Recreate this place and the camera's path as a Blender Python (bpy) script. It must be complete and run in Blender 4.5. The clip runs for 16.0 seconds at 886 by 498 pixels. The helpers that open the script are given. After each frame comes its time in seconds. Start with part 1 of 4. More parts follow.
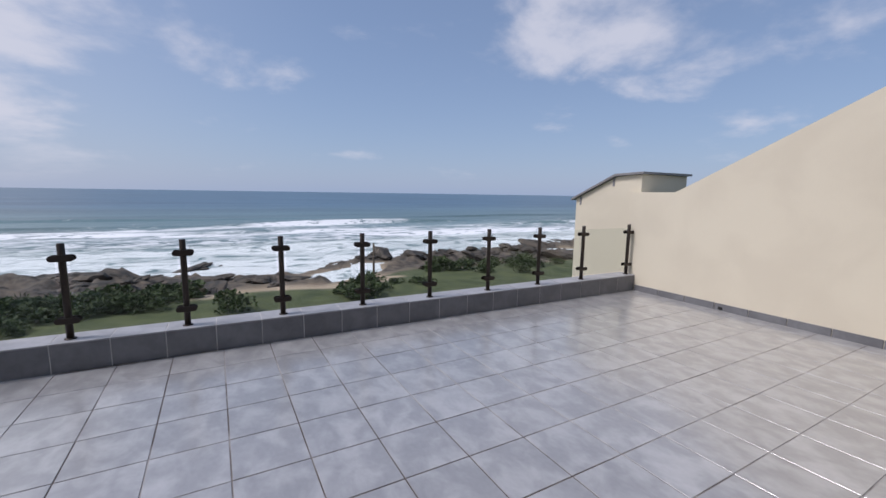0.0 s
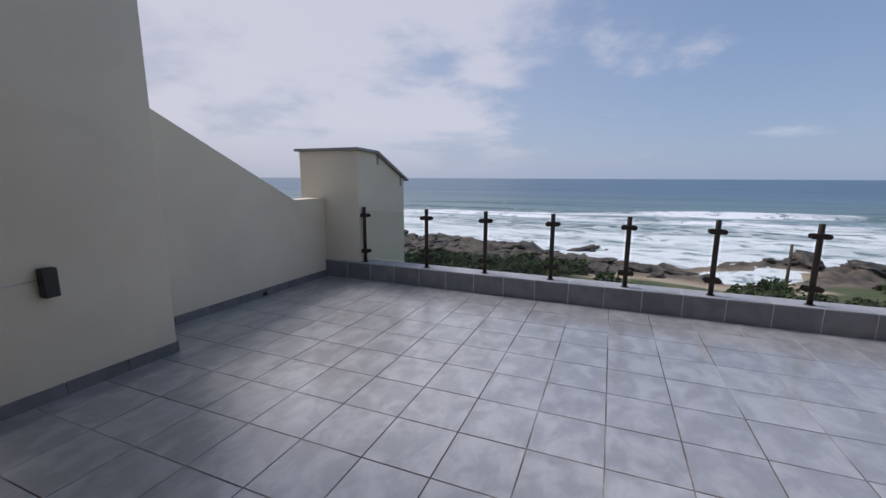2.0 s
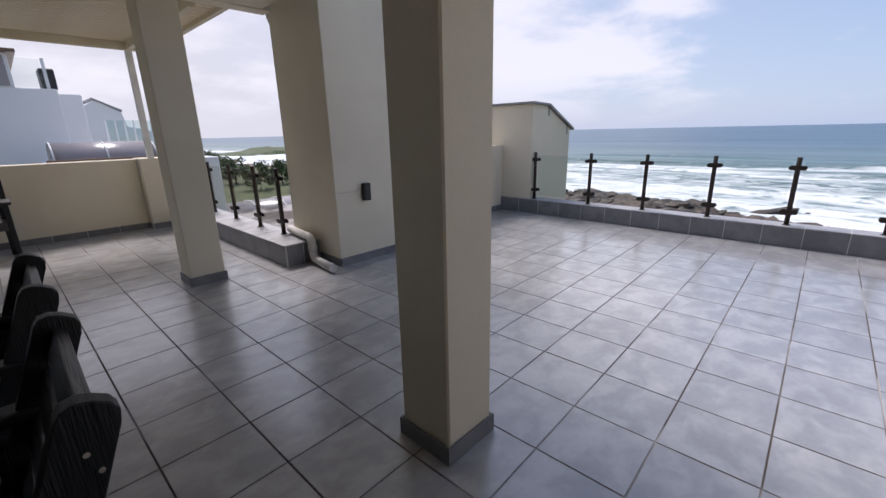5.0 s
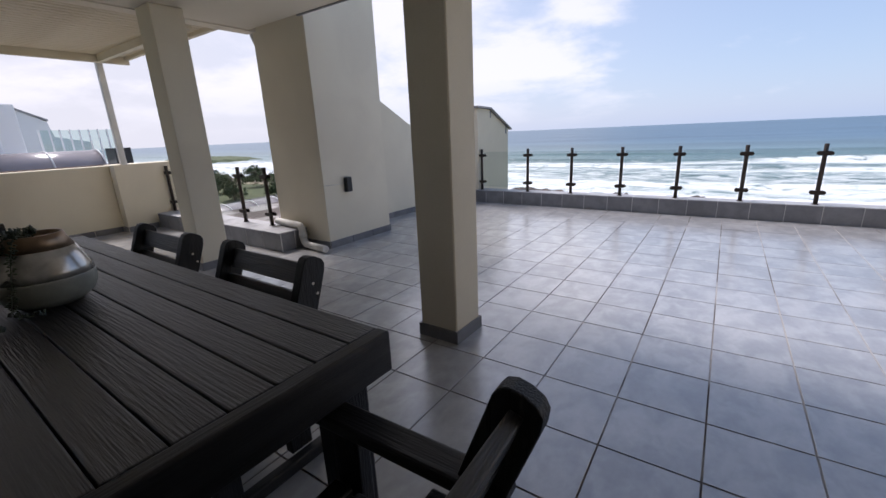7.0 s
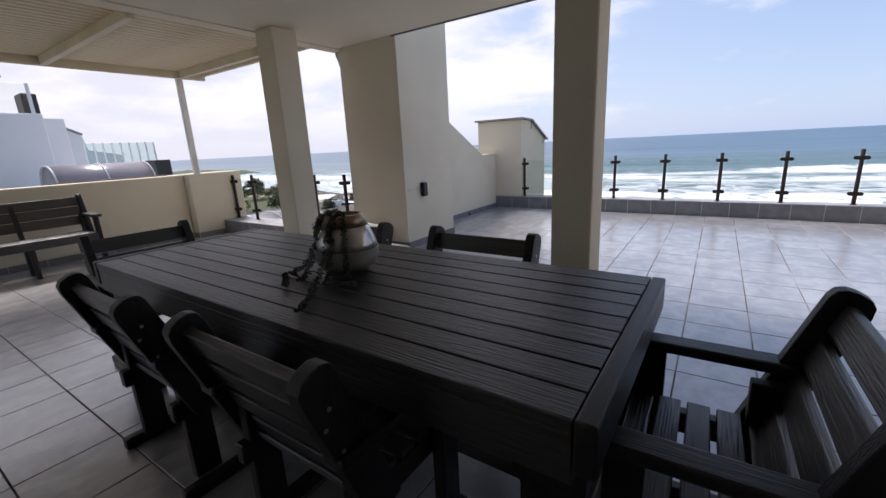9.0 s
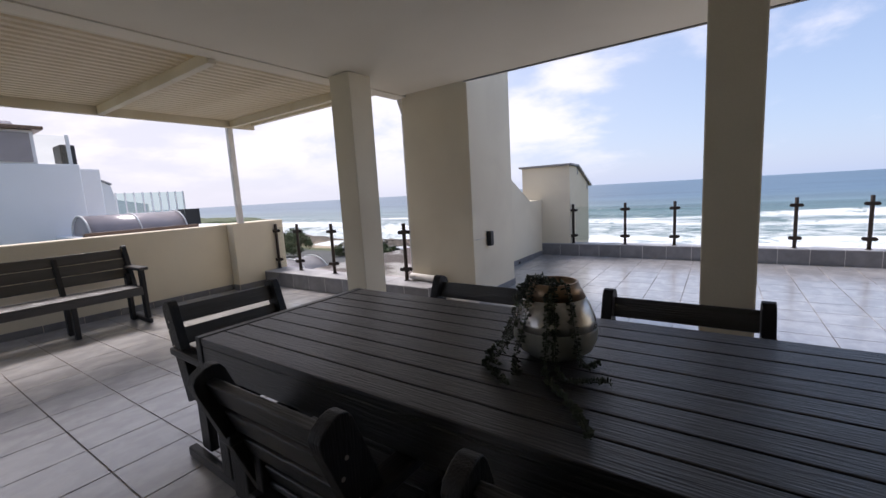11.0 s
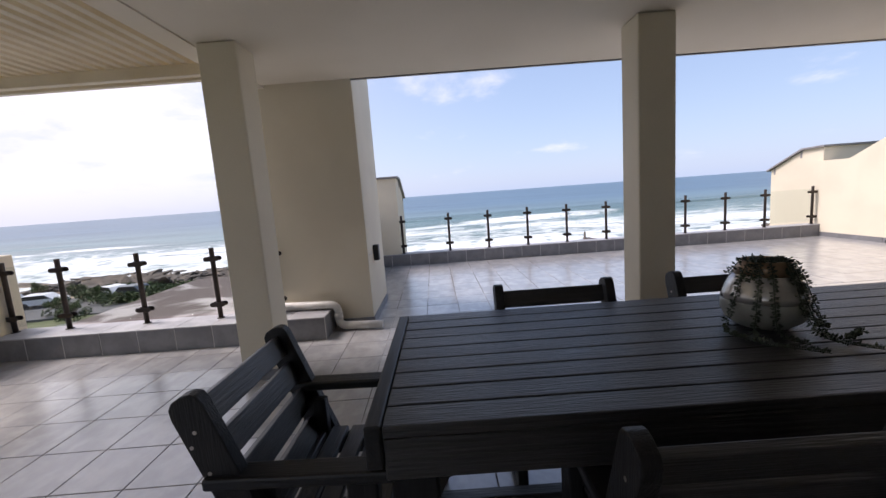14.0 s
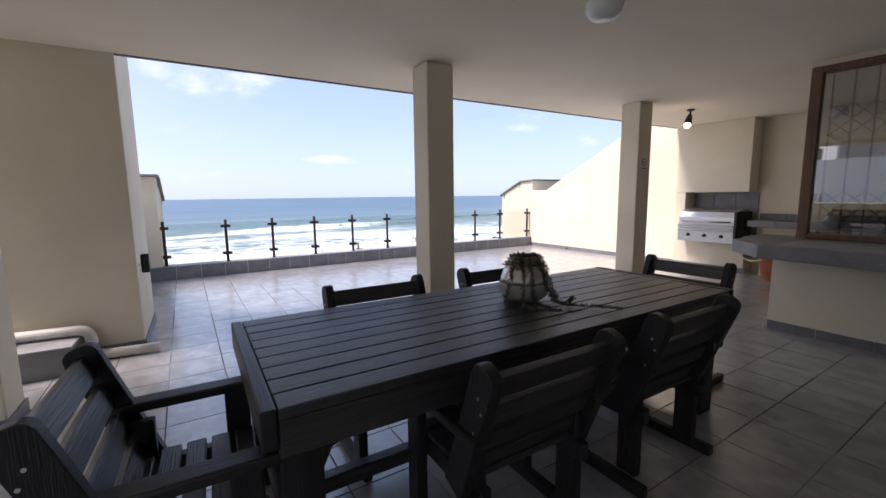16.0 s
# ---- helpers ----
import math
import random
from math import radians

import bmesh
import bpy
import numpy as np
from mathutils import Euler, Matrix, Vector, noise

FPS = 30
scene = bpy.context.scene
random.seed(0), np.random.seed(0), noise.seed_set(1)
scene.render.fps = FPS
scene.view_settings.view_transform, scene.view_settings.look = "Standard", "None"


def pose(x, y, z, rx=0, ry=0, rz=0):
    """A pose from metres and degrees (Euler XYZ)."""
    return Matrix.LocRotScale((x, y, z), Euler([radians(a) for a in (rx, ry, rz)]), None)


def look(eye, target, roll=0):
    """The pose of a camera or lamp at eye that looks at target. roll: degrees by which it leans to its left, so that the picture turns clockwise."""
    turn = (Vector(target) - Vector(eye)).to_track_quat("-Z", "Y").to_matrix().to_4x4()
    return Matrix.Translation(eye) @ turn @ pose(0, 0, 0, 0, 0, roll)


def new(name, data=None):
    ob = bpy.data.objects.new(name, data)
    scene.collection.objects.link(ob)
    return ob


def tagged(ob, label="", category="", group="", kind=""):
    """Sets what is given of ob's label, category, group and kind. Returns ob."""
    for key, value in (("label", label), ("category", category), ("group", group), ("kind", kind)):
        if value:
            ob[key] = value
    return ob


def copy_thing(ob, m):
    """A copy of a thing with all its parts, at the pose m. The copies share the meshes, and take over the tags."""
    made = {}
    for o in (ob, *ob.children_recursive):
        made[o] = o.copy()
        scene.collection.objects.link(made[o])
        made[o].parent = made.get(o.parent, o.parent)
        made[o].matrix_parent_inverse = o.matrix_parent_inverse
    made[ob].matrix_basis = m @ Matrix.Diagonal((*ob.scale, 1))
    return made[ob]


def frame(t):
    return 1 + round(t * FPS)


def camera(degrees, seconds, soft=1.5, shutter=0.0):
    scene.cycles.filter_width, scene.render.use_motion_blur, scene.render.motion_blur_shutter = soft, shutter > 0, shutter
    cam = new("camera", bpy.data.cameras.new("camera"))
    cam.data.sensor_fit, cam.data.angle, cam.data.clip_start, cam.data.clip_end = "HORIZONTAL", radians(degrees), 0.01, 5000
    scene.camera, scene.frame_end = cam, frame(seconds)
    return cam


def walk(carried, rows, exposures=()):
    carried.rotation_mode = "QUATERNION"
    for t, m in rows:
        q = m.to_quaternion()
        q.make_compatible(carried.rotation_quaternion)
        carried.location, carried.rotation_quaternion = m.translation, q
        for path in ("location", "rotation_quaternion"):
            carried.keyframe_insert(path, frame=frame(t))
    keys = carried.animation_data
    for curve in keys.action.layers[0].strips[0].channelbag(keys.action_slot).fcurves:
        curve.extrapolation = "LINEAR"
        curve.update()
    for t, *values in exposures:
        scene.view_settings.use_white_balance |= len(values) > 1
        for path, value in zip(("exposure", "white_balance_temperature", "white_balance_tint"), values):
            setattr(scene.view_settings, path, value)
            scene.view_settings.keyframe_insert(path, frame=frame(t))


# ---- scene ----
cam = camera(94.6, 16.0)
PATH = [
    (0, (-0.01, -0.128, 1.404), (0.924, 1.62, 1.132), 0.9),
    (0.5, (0.212, -0.14, 1.44), (0.54, 1.809, 1.134), 0.4),
    (1, (0.207, -0.251, 1.401), (0.035, 1.72, 1.108), 0.1),
    (1.5, (0.247, -0.456, 1.388), (-0.289, 1.445, 1.073), -0.0),
    (2, (0.314, -0.72, 1.378), (-0.459, 1.092, 1.032), 0.2),
    (2.5, (0.392, -0.98, 1.379), (-0.533, 0.753, 1.004), 0.3),
    (3, (0.42, -1.276, 1.377), (-0.605, 0.39, 0.962), 0.4),
    (3.5, (0.504, -1.484, 1.352), (-0.623, 0.104, 0.897), 0.1),
    (4, (0.564, -1.699, 1.345), (-0.649, -0.189, 0.848), -0.3),
    (4.5, (0.588, -1.874, 1.354), (-0.699, -0.438, 0.821), -0.7),
    (5, (0.739, -2.015, 1.334), (-0.59, -0.626, 0.782), -1.3),
    (5.8, (1.10, -2.30, 1.325), (-0.155, -0.85, 0.765), -1.8),
    (6.7, (1.19, -2.82, 1.305), (0.05, -1.27, 0.75), -2.4),
    (7.5, (0.839, -3.177, 1.291), (-0.235, -1.574, 0.765), -2.8),
    (8, (0.797, -3.436, 1.274), (-0.21, -1.787, 0.758), -2.8),
    (8.5, (0.697, -3.666, 1.301), (-0.306, -2.011, 0.795), -2.6),
    (9, (0.519, -3.851, 1.296), (-0.591, -2.261, 0.807), -2.9),
    (9.5, (0.291, -3.877, 1.311), (-0.946, -2.368, 0.871), -3.2),
    (10, (0.087, -3.855, 1.33), (-1.149, -2.324, 0.972), -3.0),
    (12.5, (-1.237, -4.117, 1.357), (-2.033, -2.303, 1.083), -3.7),
    (13, (-1.572, -4.08, 1.39), (-2.164, -2.191, 1.104), -3.6),
    (13.5, (-1.83, -4.13, 1.367), (-2.163, -2.177, 1.096), -4.1),
    (14, (-2.018, -4.151, 1.361), (-2.025, -2.169, 1.093), -4.2),
    (14.5, (-2.166, -4.084, 1.345), (-1.826, -2.131, 1.078), -3.7),
    (15, (-2.277, -4.107, 1.339), (-1.62, -2.237, 1.073), -2.7),
    (15.5, (-2.299, -4.233, 1.342), (-1.408, -2.462, 1.074), -1.5),
    (16, (-2.369, -4.326, 1.365), (-1.341, -2.631, 1.104), -0.7),
]
walk(cam, [(t, look(eye, target, roll)) for t, eye, target, roll in PATH],
     ((0, -0.14, 6050, 18), (1, -0.2, 6080, 18), (2.5, -0.2, 6060, 18), (5, 0.36, 6250, 20), (7.5, 0.5, 6250, 19), (9, 0.55, 6300, 20), (12.5, 0.58, 6400, 21), (14, 0.66, 6450, 22), (16, 0.95, 6450, 23)))

# ---- world and sun ----
SUN_EL, SUN_AZ = 56.0, 285.0   # degrees; azimuth clockwise from +y
world = bpy.data.worlds.new("sky")
scene.world = world
world.use_nodes = True
wn, wl = world.node_tree.nodes, world.node_tree.links
wn.clear()


def wnode(kind, **values):
    n = wn.new(kind)
    for k, v in values.items():
        n.inputs[int(k[1:])].default_value = v
    return n


def wmath(op, a, b=0.0):
    n = wn.new("ShaderNodeMath")
    n.operation = op
    for i, v in enumerate((a, b)):
        if isinstance(v, (int, float)):
            n.inputs[i].default_value = v
        else:
            wl.new(v, n.inputs[i])
    return n.outputs[0]


sky = wn.new("ShaderNodeTexSky")
sky.sky_type, sky.sun_disc = "NISHITA", False
sky.sun_elevation, sky.sun_rotation = radians(SUN_EL), radians(SUN_AZ)
sky.air_density, sky.dust_density, sky.ozone_density = 1.2, 0.6, 3.0
coord = wn.new("ShaderNodeTexCoord")
sep = wn.new("ShaderNodeSeparateXYZ")
wl.new(coord.outputs["Generated"], sep.inputs[0])
dx, dy, dz = sep.outputs
up = wmath("MAXIMUM", dz, 0.0)
flat = wmath("ADD", up, 0.26)
com = wn.new("ShaderNodeCombineXYZ")
wl.new(wmath("DIVIDE", dx, flat), com.inputs[0])
wl.new(wmath("DIVIDE", dy, flat), com.inputs[1])
com.inputs[2].default_value = 5.7
clouds = wn.new("ShaderNodeTexNoise")
clouds.inputs["Scale"].default_value = 1.9
clouds.inputs["Detail"].default_value = 9.0
clouds.inputs["Roughness"].default_value = 0.56
clouds.inputs["Distortion"].default_value = 0.15
wl.new(com.outputs[0], clouds.inputs["Vector"])


def bank(azimuth, height, lo, hi, thick):
    """A loose cloud bank round one part of the sky."""
    a, e = radians(azimuth), radians(height)
    dot = wn.new("ShaderNodeVectorMath")
    dot.operation = "DOT_PRODUCT"
    dot.inputs[1].default_value = (math.sin(a) * math.cos(e), math.cos(a) * math.cos(e), math.sin(e))
    wl.new(coord.outputs["Generated"], dot.inputs[0])
    near = wn.new("ShaderNodeMapRange")
    near.interpolation_type = "SMOOTHSTEP"
    near.inputs[1].default_value, near.inputs[2].default_value, near.inputs[4].default_value = lo, hi, thick
    wl.new(dot.outputs["Value"], near.inputs[0])
    return near.outputs[0]


ramp = wn.new("ShaderNodeMapRange")
ramp.interpolation_type = "SMOOTHSTEP"
ramp.inputs[1].default_value, ramp.inputs[2].default_value = 0.56, 0.80
# broken cloud over the sea and thicker cloud towards the sun's side
banks = wmath("ADD", bank(57, 31, 0.87, 0.985, 0.20), bank(-36, 18, 0.88, 0.985, 0.20))
drift = wmath("ADD", banks, wmath("MULTIPLY", wmath("MAXIMUM", wmath("MULTIPLY", dx, -1.0), -0.2), 0.16))
wl.new(wmath("ADD", clouds.outputs[0], drift), ramp.inputs[0])
fade = wmath("MINIMUM", wmath("MULTIPLY", up, 9.0), 1.0)
cover = wmath("MULTIPLY", wmath("MULTIPLY", ramp.outputs[0], fade), 0.75)
haze = wmath("ADD", wmath("MULTIPLY", wmath("POWER", wmath("SUBTRACT", 1.0, up), 5.0), 0.40), 0.34)
mixh = wn.new("ShaderNodeMixRGB")
mixh.inputs[2].default_value = (4.4, 5.8, 8.0, 1)
wl.new(haze, mixh.inputs[0])
wl.new(sky.outputs[0], mixh.inputs[1])
# thin bright cloud round the sun's side of the sky
glow = wmath("MULTIPLY", wmath("POWER", wmath("MAXIMUM", wmath("MULTIPLY", wmath("ADD", wmath("MULTIPLY", dx, -1.0), 0.25), 0.8), 0.0), 1.6), 0.95)
mixg = wn.new("ShaderNodeMixRGB")
mixg.use_clamp = False
mixg.inputs[2].default_value = (6.7, 6.75, 7.0, 1)
wl.new(wmath("MINIMUM", glow, 0.95), mixg.inputs[0])
wl.new(mixh.outputs[0], mixg.inputs[1])
mixc = wn.new("ShaderNodeMixRGB")
mixc.inputs[2].default_value = (8.6, 8.6, 8.8, 1)
wl.new(cover, mixc.inputs[0])
wl.new(mixg.outputs[0], mixc.inputs[1])
bg = wn.new("ShaderNodeBackground")
bg.inputs[1].default_value = 0.088
wl.new(mixc.outputs[0], bg.inputs[0])
wout = wn.new("ShaderNodeOutputWorld")
wl.new(bg.outputs[0], wout.inputs[0])

sun = new("sun", bpy.data.lights.new("sun", "SUN"))
sun.data.energy, sun.data.angle, sun.data.color = 3.1, radians(18), (1.0, 0.95, 0.88)
az, el = radians(SUN_AZ), radians(SUN_EL)
sun_way = Vector((math.sin(az) * math.cos(el), math.cos(az) * math.cos(el), math.sin(el)))
sun.matrix_world = look(sun_way * 50, (0, 0, 0))


# ---- materials ----
def material(name, base, rough=0.6, metal=0.0, dark=None, scale=6.0, mix=(0.35, 0.65), bump=0.0, bump_scale=60.0,
             fine=0.0, per_piece=0.0, stretch=(1, 1, 1), spec=0.5, rough_var=0.0, detail=6.0):
    m = bpy.data.materials.new(name)
    m.use_nodes = True
    n, l = m.node_tree.nodes, m.node_tree.links
    b = n["Principled BSDF"]
    b.inputs["Roughness"].default_value, b.inputs["Metallic"].default_value = rough, metal
    b.inputs["Specular IOR Level"].default_value = spec
    tc = n.new("ShaderNodeTexCoord")
    mp = n.new("ShaderNodeMapping")
    mp.inputs["Scale"].default_value = stretch
    l.new(tc.outputs["Object"], mp.inputs[0])
    info = n.new("ShaderNodeObjectInfo")
    vec = mp.outputs[0]
    if per_piece:
        off = n.new("ShaderNodeVectorMath")
        off.operation = "MULTIPLY_ADD"
        off.inputs[1].default_value = (37.0, 53.0, 29.0)
        l.new(info.outputs["Random"], off.inputs[0])
        l.new(vec, off.inputs[2])
        vec = off.outputs[0]
    no = n.new("ShaderNodeTexNoise")
    no.inputs["Scale"].default_value, no.inputs["Detail"].default_value, no.inputs["Distortion"].default_value = scale, detail, 0.4
    l.new(vec, no.inputs["Vector"])
    mr = n.new("ShaderNodeMapRange")
    mr.interpolation_type = "SMOOTHSTEP"
    mr.inputs[1].default_value, mr.inputs[2].default_value = mix
    l.new(no.outputs[0], mr.inputs[0])
    mx = n.new("ShaderNodeMixRGB")
    mx.inputs[1].default_value = (*(dark or [c * 0.85 for c in base]), 1)
    mx.inputs[2].default_value = (*base, 1)
    l.new(mr.outputs[0], mx.inputs[0])
    col = mx.outputs[0]
    fi = n.new("ShaderNodeTexNoise")
    fi.inputs["Scale"].default_value, fi.inputs["Detail"].default_value = bump_scale, 4.0
    l.new(vec, fi.inputs["Vector"])
    if fine:
        hs = n.new("ShaderNodeMixRGB")
        hs.blend_type = "MULTIPLY"
        hs.inputs[0].default_value = fine
        l.new(col, hs.inputs[1])
        l.new(fi.outputs[0], hs.inputs[2])
        col = hs.outputs[0]
    if per_piece:
        br = n.new("ShaderNodeHueSaturation")
        va = n.new("ShaderNodeMapRange")
        va.inputs[3].default_value, va.inputs[4].default_value = 1 - per_piece, 1 + per_piece
        l.new(info.outputs["Random"], va.inputs[0])
        l.new(va.outputs[0], br.inputs["Value"])
        l.new(col, br.inputs["Color"])
        col = br.outputs[0]
    l.new(col, b.inputs["Base Color"])
    if rough_var:
        rr = n.new("ShaderNodeMapRange")
        rr.inputs[3].default_value, rr.inputs[4].default_value = rough - rough_var, rough + rough_var
        l.new(no.outputs[0], rr.inputs[0])
        l.new(rr.outputs[0], b.inputs["Roughness"])
    if bump:
        bu = n.new("ShaderNodeBump")
        bu.inputs["Strength"].default_value, bu.inputs["Distance"].default_value = bump, 0.01
        l.new(fi.outputs[0], bu.inputs["Height"])
        l.new(bu.outputs[0], b.inputs["Normal"])
    return m


def glass_material(name, tint, gloss=1.0):
    m = bpy.data.materials.new(name)
    m.use_nodes = True
    n, l = m.node_tree.nodes, m.node_tree.links
    n.remove(n["Principled BSDF"])
    tr, gl, lw, mx = n.new("ShaderNodeBsdfTransparent"), n.new("ShaderNodeBsdfGlossy"), n.new("ShaderNodeLayerWeight"), n.new("ShaderNodeMixShader")
    tr.inputs[0].default_value = (*tint, 1)
    gl.inputs["Roughness"].default_value = 0.02
    lw.inputs[0].default_value = 0.5
    po, ad = n.new("ShaderNodeMath"), n.new("ShaderNodeMath")
    po.operation, ad.operation = "POWER", "MULTIPLY_ADD"
    po.inputs[1].default_value = 4.0
    ad.inputs[1].default_value, ad.inputs[2].default_value = 0.4, 0.035 * gloss
    l.new(lw.outputs["Facing"], po.inputs[0])
    l.new(po.outputs[0], ad.inputs[0])
    l.new(ad.outputs[0], mx.inputs[0])
    l.new(tr.outputs[0], mx.inputs[1])
    l.new(gl.outputs[0], mx.inputs[2])
    l.new(mx.outputs[0], n["Material Output"].inputs[0])
    return m


def thin_sheet_material(name, base, through_tint):
    m = material(name, base, 0.6, scale=2)
    n, l = m.node_tree.nodes, m.node_tree.links
    tl, mx = n.new("ShaderNodeBsdfTranslucent"), n.new("ShaderNodeMixShader")
    tl.inputs[0].default_value = (*through_tint, 1)
    mx.inputs[0].default_value = 0.85
    l.new(n["Principled BSDF"].outputs[0], mx.inputs[1])
    l.new(tl.outputs[0], mx.inputs[2])
    l.new(mx.outputs[0], n["Material Output"].inputs[0])
    return m


CREAM = material("cream_plaster", (0.78, 0.71, 0.56), 0.85, dark=(0.73, 0.66, 0.52), scale=1.3, bump=0.14, bump_scale=140, fine=0.12)
CEIL = material("ceiling_paint", (0.81, 0.745, 0.62), 0.8, dark=(0.77, 0.705, 0.58), scale=0.8, bump=0.15, bump_scale=90, fine=0.06)
TILE = material("grey_floor_tile", (0.49, 0.485, 0.48), 0.32, dark=(0.345, 0.342, 0.34), scale=5.5, mix=(0.36, 0.68), bump=0.06, bump_scale=30,
                fine=0.22, per_piece=0.05, stretch=(1.25, 0.85, 1), rough_var=0.04, detail=9, spec=0.9)
TILE2 = material("grey_skirting_tile", (0.22, 0.22, 0.23), 0.45, dark=(0.17, 0.17, 0.18), scale=5, bump=0.06, bump_scale=30, fine=0.2, per_piece=0.06)
COPING = material("pale_coping_tile", (0.42, 0.42, 0.43), 0.5, dark=(0.34, 0.34, 0.35), scale=6, bump=0.1, bump_scale=40, fine=0.2, per_piece=0.05)
GROUT = material("grout", (0.36, 0.34, 0.325), 0.95, dark=(0.10, 0.08, 0.072), scale=0.9, mix=(0.40, 0.50), bump=0.3, bump_scale=120)


def glaze(m, rough, ior):
    b = m.node_tree.nodes["Principled BSDF"]
    b.inputs["Coat Weight"].default_value, b.inputs["Coat Roughness"].default_value, b.inputs["Coat IOR"].default_value = 1.0, rough, ior


glaze(TILE, 0.20, 1.8)


def grout_drift(m):
    # older dark joints under the roof, paler ones out on the terrace
    n, l = m.node_tree.nodes, m.node_tree.links
    mr = next(k for k in n if k.type == "MAP_RANGE")
    source = mr.inputs[0].links[0].from_socket
    tc = next(k for k in n if k.type == "TEX_COORD")
    sp, wide, add = n.new("ShaderNodeSeparateXYZ"), n.new("ShaderNodeMapRange"), n.new("ShaderNodeMath")
    l.new(tc.outputs["Object"], sp.inputs[0])
    wide.inputs[1].default_value, wide.inputs[2].default_value = -0.4, 2.2
    wide.inputs[3].default_value, wide.inputs[4].default_value = -0.09, 0.03
    l.new(sp.outputs[0], wide.inputs[0])
    l.new(source, add.inputs[0])
    l.new(wide.outputs[0], add.inputs[1])
    l.new(add.outputs[0], mr.inputs[0])


grout_drift(GROUT)
WHITEG = material("white_grout", (0.6, 0.58, 0.55), 0.95, scale=3)
# one stain: boards lifted for top sheen, cross pieces and uprights darkened as shaded sides
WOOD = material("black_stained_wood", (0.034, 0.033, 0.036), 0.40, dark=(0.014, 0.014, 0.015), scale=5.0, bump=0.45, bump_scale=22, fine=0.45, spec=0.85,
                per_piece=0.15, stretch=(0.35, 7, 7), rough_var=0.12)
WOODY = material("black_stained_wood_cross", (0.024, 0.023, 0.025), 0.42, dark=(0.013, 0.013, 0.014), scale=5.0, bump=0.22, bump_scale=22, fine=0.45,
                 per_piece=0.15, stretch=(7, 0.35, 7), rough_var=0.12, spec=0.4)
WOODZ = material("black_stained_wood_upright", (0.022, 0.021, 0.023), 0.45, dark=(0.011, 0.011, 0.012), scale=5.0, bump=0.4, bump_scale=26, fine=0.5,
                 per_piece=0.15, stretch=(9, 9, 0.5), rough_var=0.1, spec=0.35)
BRONZE = material("bronze_steel", (0.055, 0.042, 0.034), 0.45, 0.5, scale=30, bump=0.1, bump_scale=200, fine=0.3)
STEEL = material("stainless_steel", (0.60, 0.60, 0.61), 0.38, 1.0, scale=8, stretch=(1, 1, 18), fine=0.2, bump_scale=40)
SCREW = material("screw_head", (0.55, 0.5, 0.45), 0.4, 0.9)
GLASS = glass_material("clear_glass", (0.93, 0.95, 0.94), 0.6)
WINGLASS = glass_material("window_glass", (0.72, 0.72, 0.71), 9.5)
WHITEP = material("white_paint", (0.78, 0.77, 0.74), 0.5, scale=4, fine=0.08)
PIPE = material("grey_white_pipe", (0.66, 0.64, 0.60), 0.4, dark=(0.55, 0.53, 0.49), scale=7, fine=0.12)
SLAT = material("cream_metal_slat", (0.72, 0.66, 0.53), 0.5, dark=(0.64, 0.57, 0.43), scale=2, fine=0.1)
SHEET = thin_sheet_material("translucent_roof_sheet", (0.75, 0.69, 0.56), (0.66, 0.59, 0.44))
BLACK = material("black_plastic", (0.015, 0.015, 0.016), 0.45, scale=30, fine=0.2)
POT_TOP = material("silver_glaze", (0.74, 0.72, 0.68), 0.2, 0.6, scale=14, dark=(0.5, 0.48, 0.45), fine=0.2)
POT_RIM = material("copper_glaze", (0.34, 0.24, 0.16), 0.35, 0.7, scale=14, fine=0.2)
POT_LOW = material("grey_green_glaze", (0.34, 0.35, 0.31), 0.4, dark=(0.28, 0.29, 0.26), scale=10, fine=0.2)
LEAF = material("succulent_leaf", (0.075, 0.095, 0.06), 0.5, dark=(0.04, 0.055, 0.035), scale=20, fine=0.2)
TERRA = material("terracotta", (0.42, 0.14, 0.06), 0.8, dark=(0.34, 0.11, 0.05), scale=6, fine=0.2)
TIMBER = material("brown_window_timber", (0.20, 0.12, 0.07), 0.5, dark=(0.14, 0.08, 0.05), scale=4, stretch=(8, 8, 0.6), fine=0.3)
GATE = material("grey_gate_steel", (0.055, 0.05, 0.045), 0.5, 0.3, scale=20)
HOSE = material("cream_hose", (0.62, 0.55, 0.38), 0.5, scale=10)
ROOFM = material("pale_metal_roof", (0.36, 0.39, 0.33), 0.6, dark=(0.30, 0.33, 0.28), scale=0.6, fine=0.1)
FLASH = material("grey_roof_flashing", (0.30, 0.29, 0.29), 0.5, 0.3, scale=3)
SIGN = material("white_sign", (0.74, 0.72, 0.68), 0.5, scale=8)
FARWHITE = material("white_render", (0.82, 0.82, 0.81), 0.85, dark=(0.77, 0.77, 0.76), scale=0.4, fine=0.06)
SMOKED = material("smoked_polycarbonate", (0.34, 0.30, 0.30), 0.25, dark=(0.28, 0.25, 0.25), scale=1.0)
BUSH = material("coastal_bush", (0.105, 0.15, 0.045), 0.8, dark=(0.045, 0.07, 0.022), scale=1.5, fine=0.5, bump_scale=8)
BARK = material("bark", (0.16, 0.12, 0.09), 0.9, scale=6, fine=0.3)
ROCK = material("dark_wet_rock", (0.15, 0.115, 0.085), 0.75, dark=(0.045, 0.04, 0.036), scale=1.6, bump=0.6, bump_scale=3, fine=0.5)
BULB = bpy.data.materials.new("warm_bulb")
BULB.use_nodes = True
BULB.node_tree.nodes["Principled BSDF"].inputs["Emission Color"].default_value = (1.0, 0.80, 0.45, 1)
BULB.node_tree.nodes["Principled BSDF"].inputs["Emission Strength"].default_value = 1.6
OPAL = material("opal_glass", (0.82, 0.86, 0.85), 0.2, scale=3)


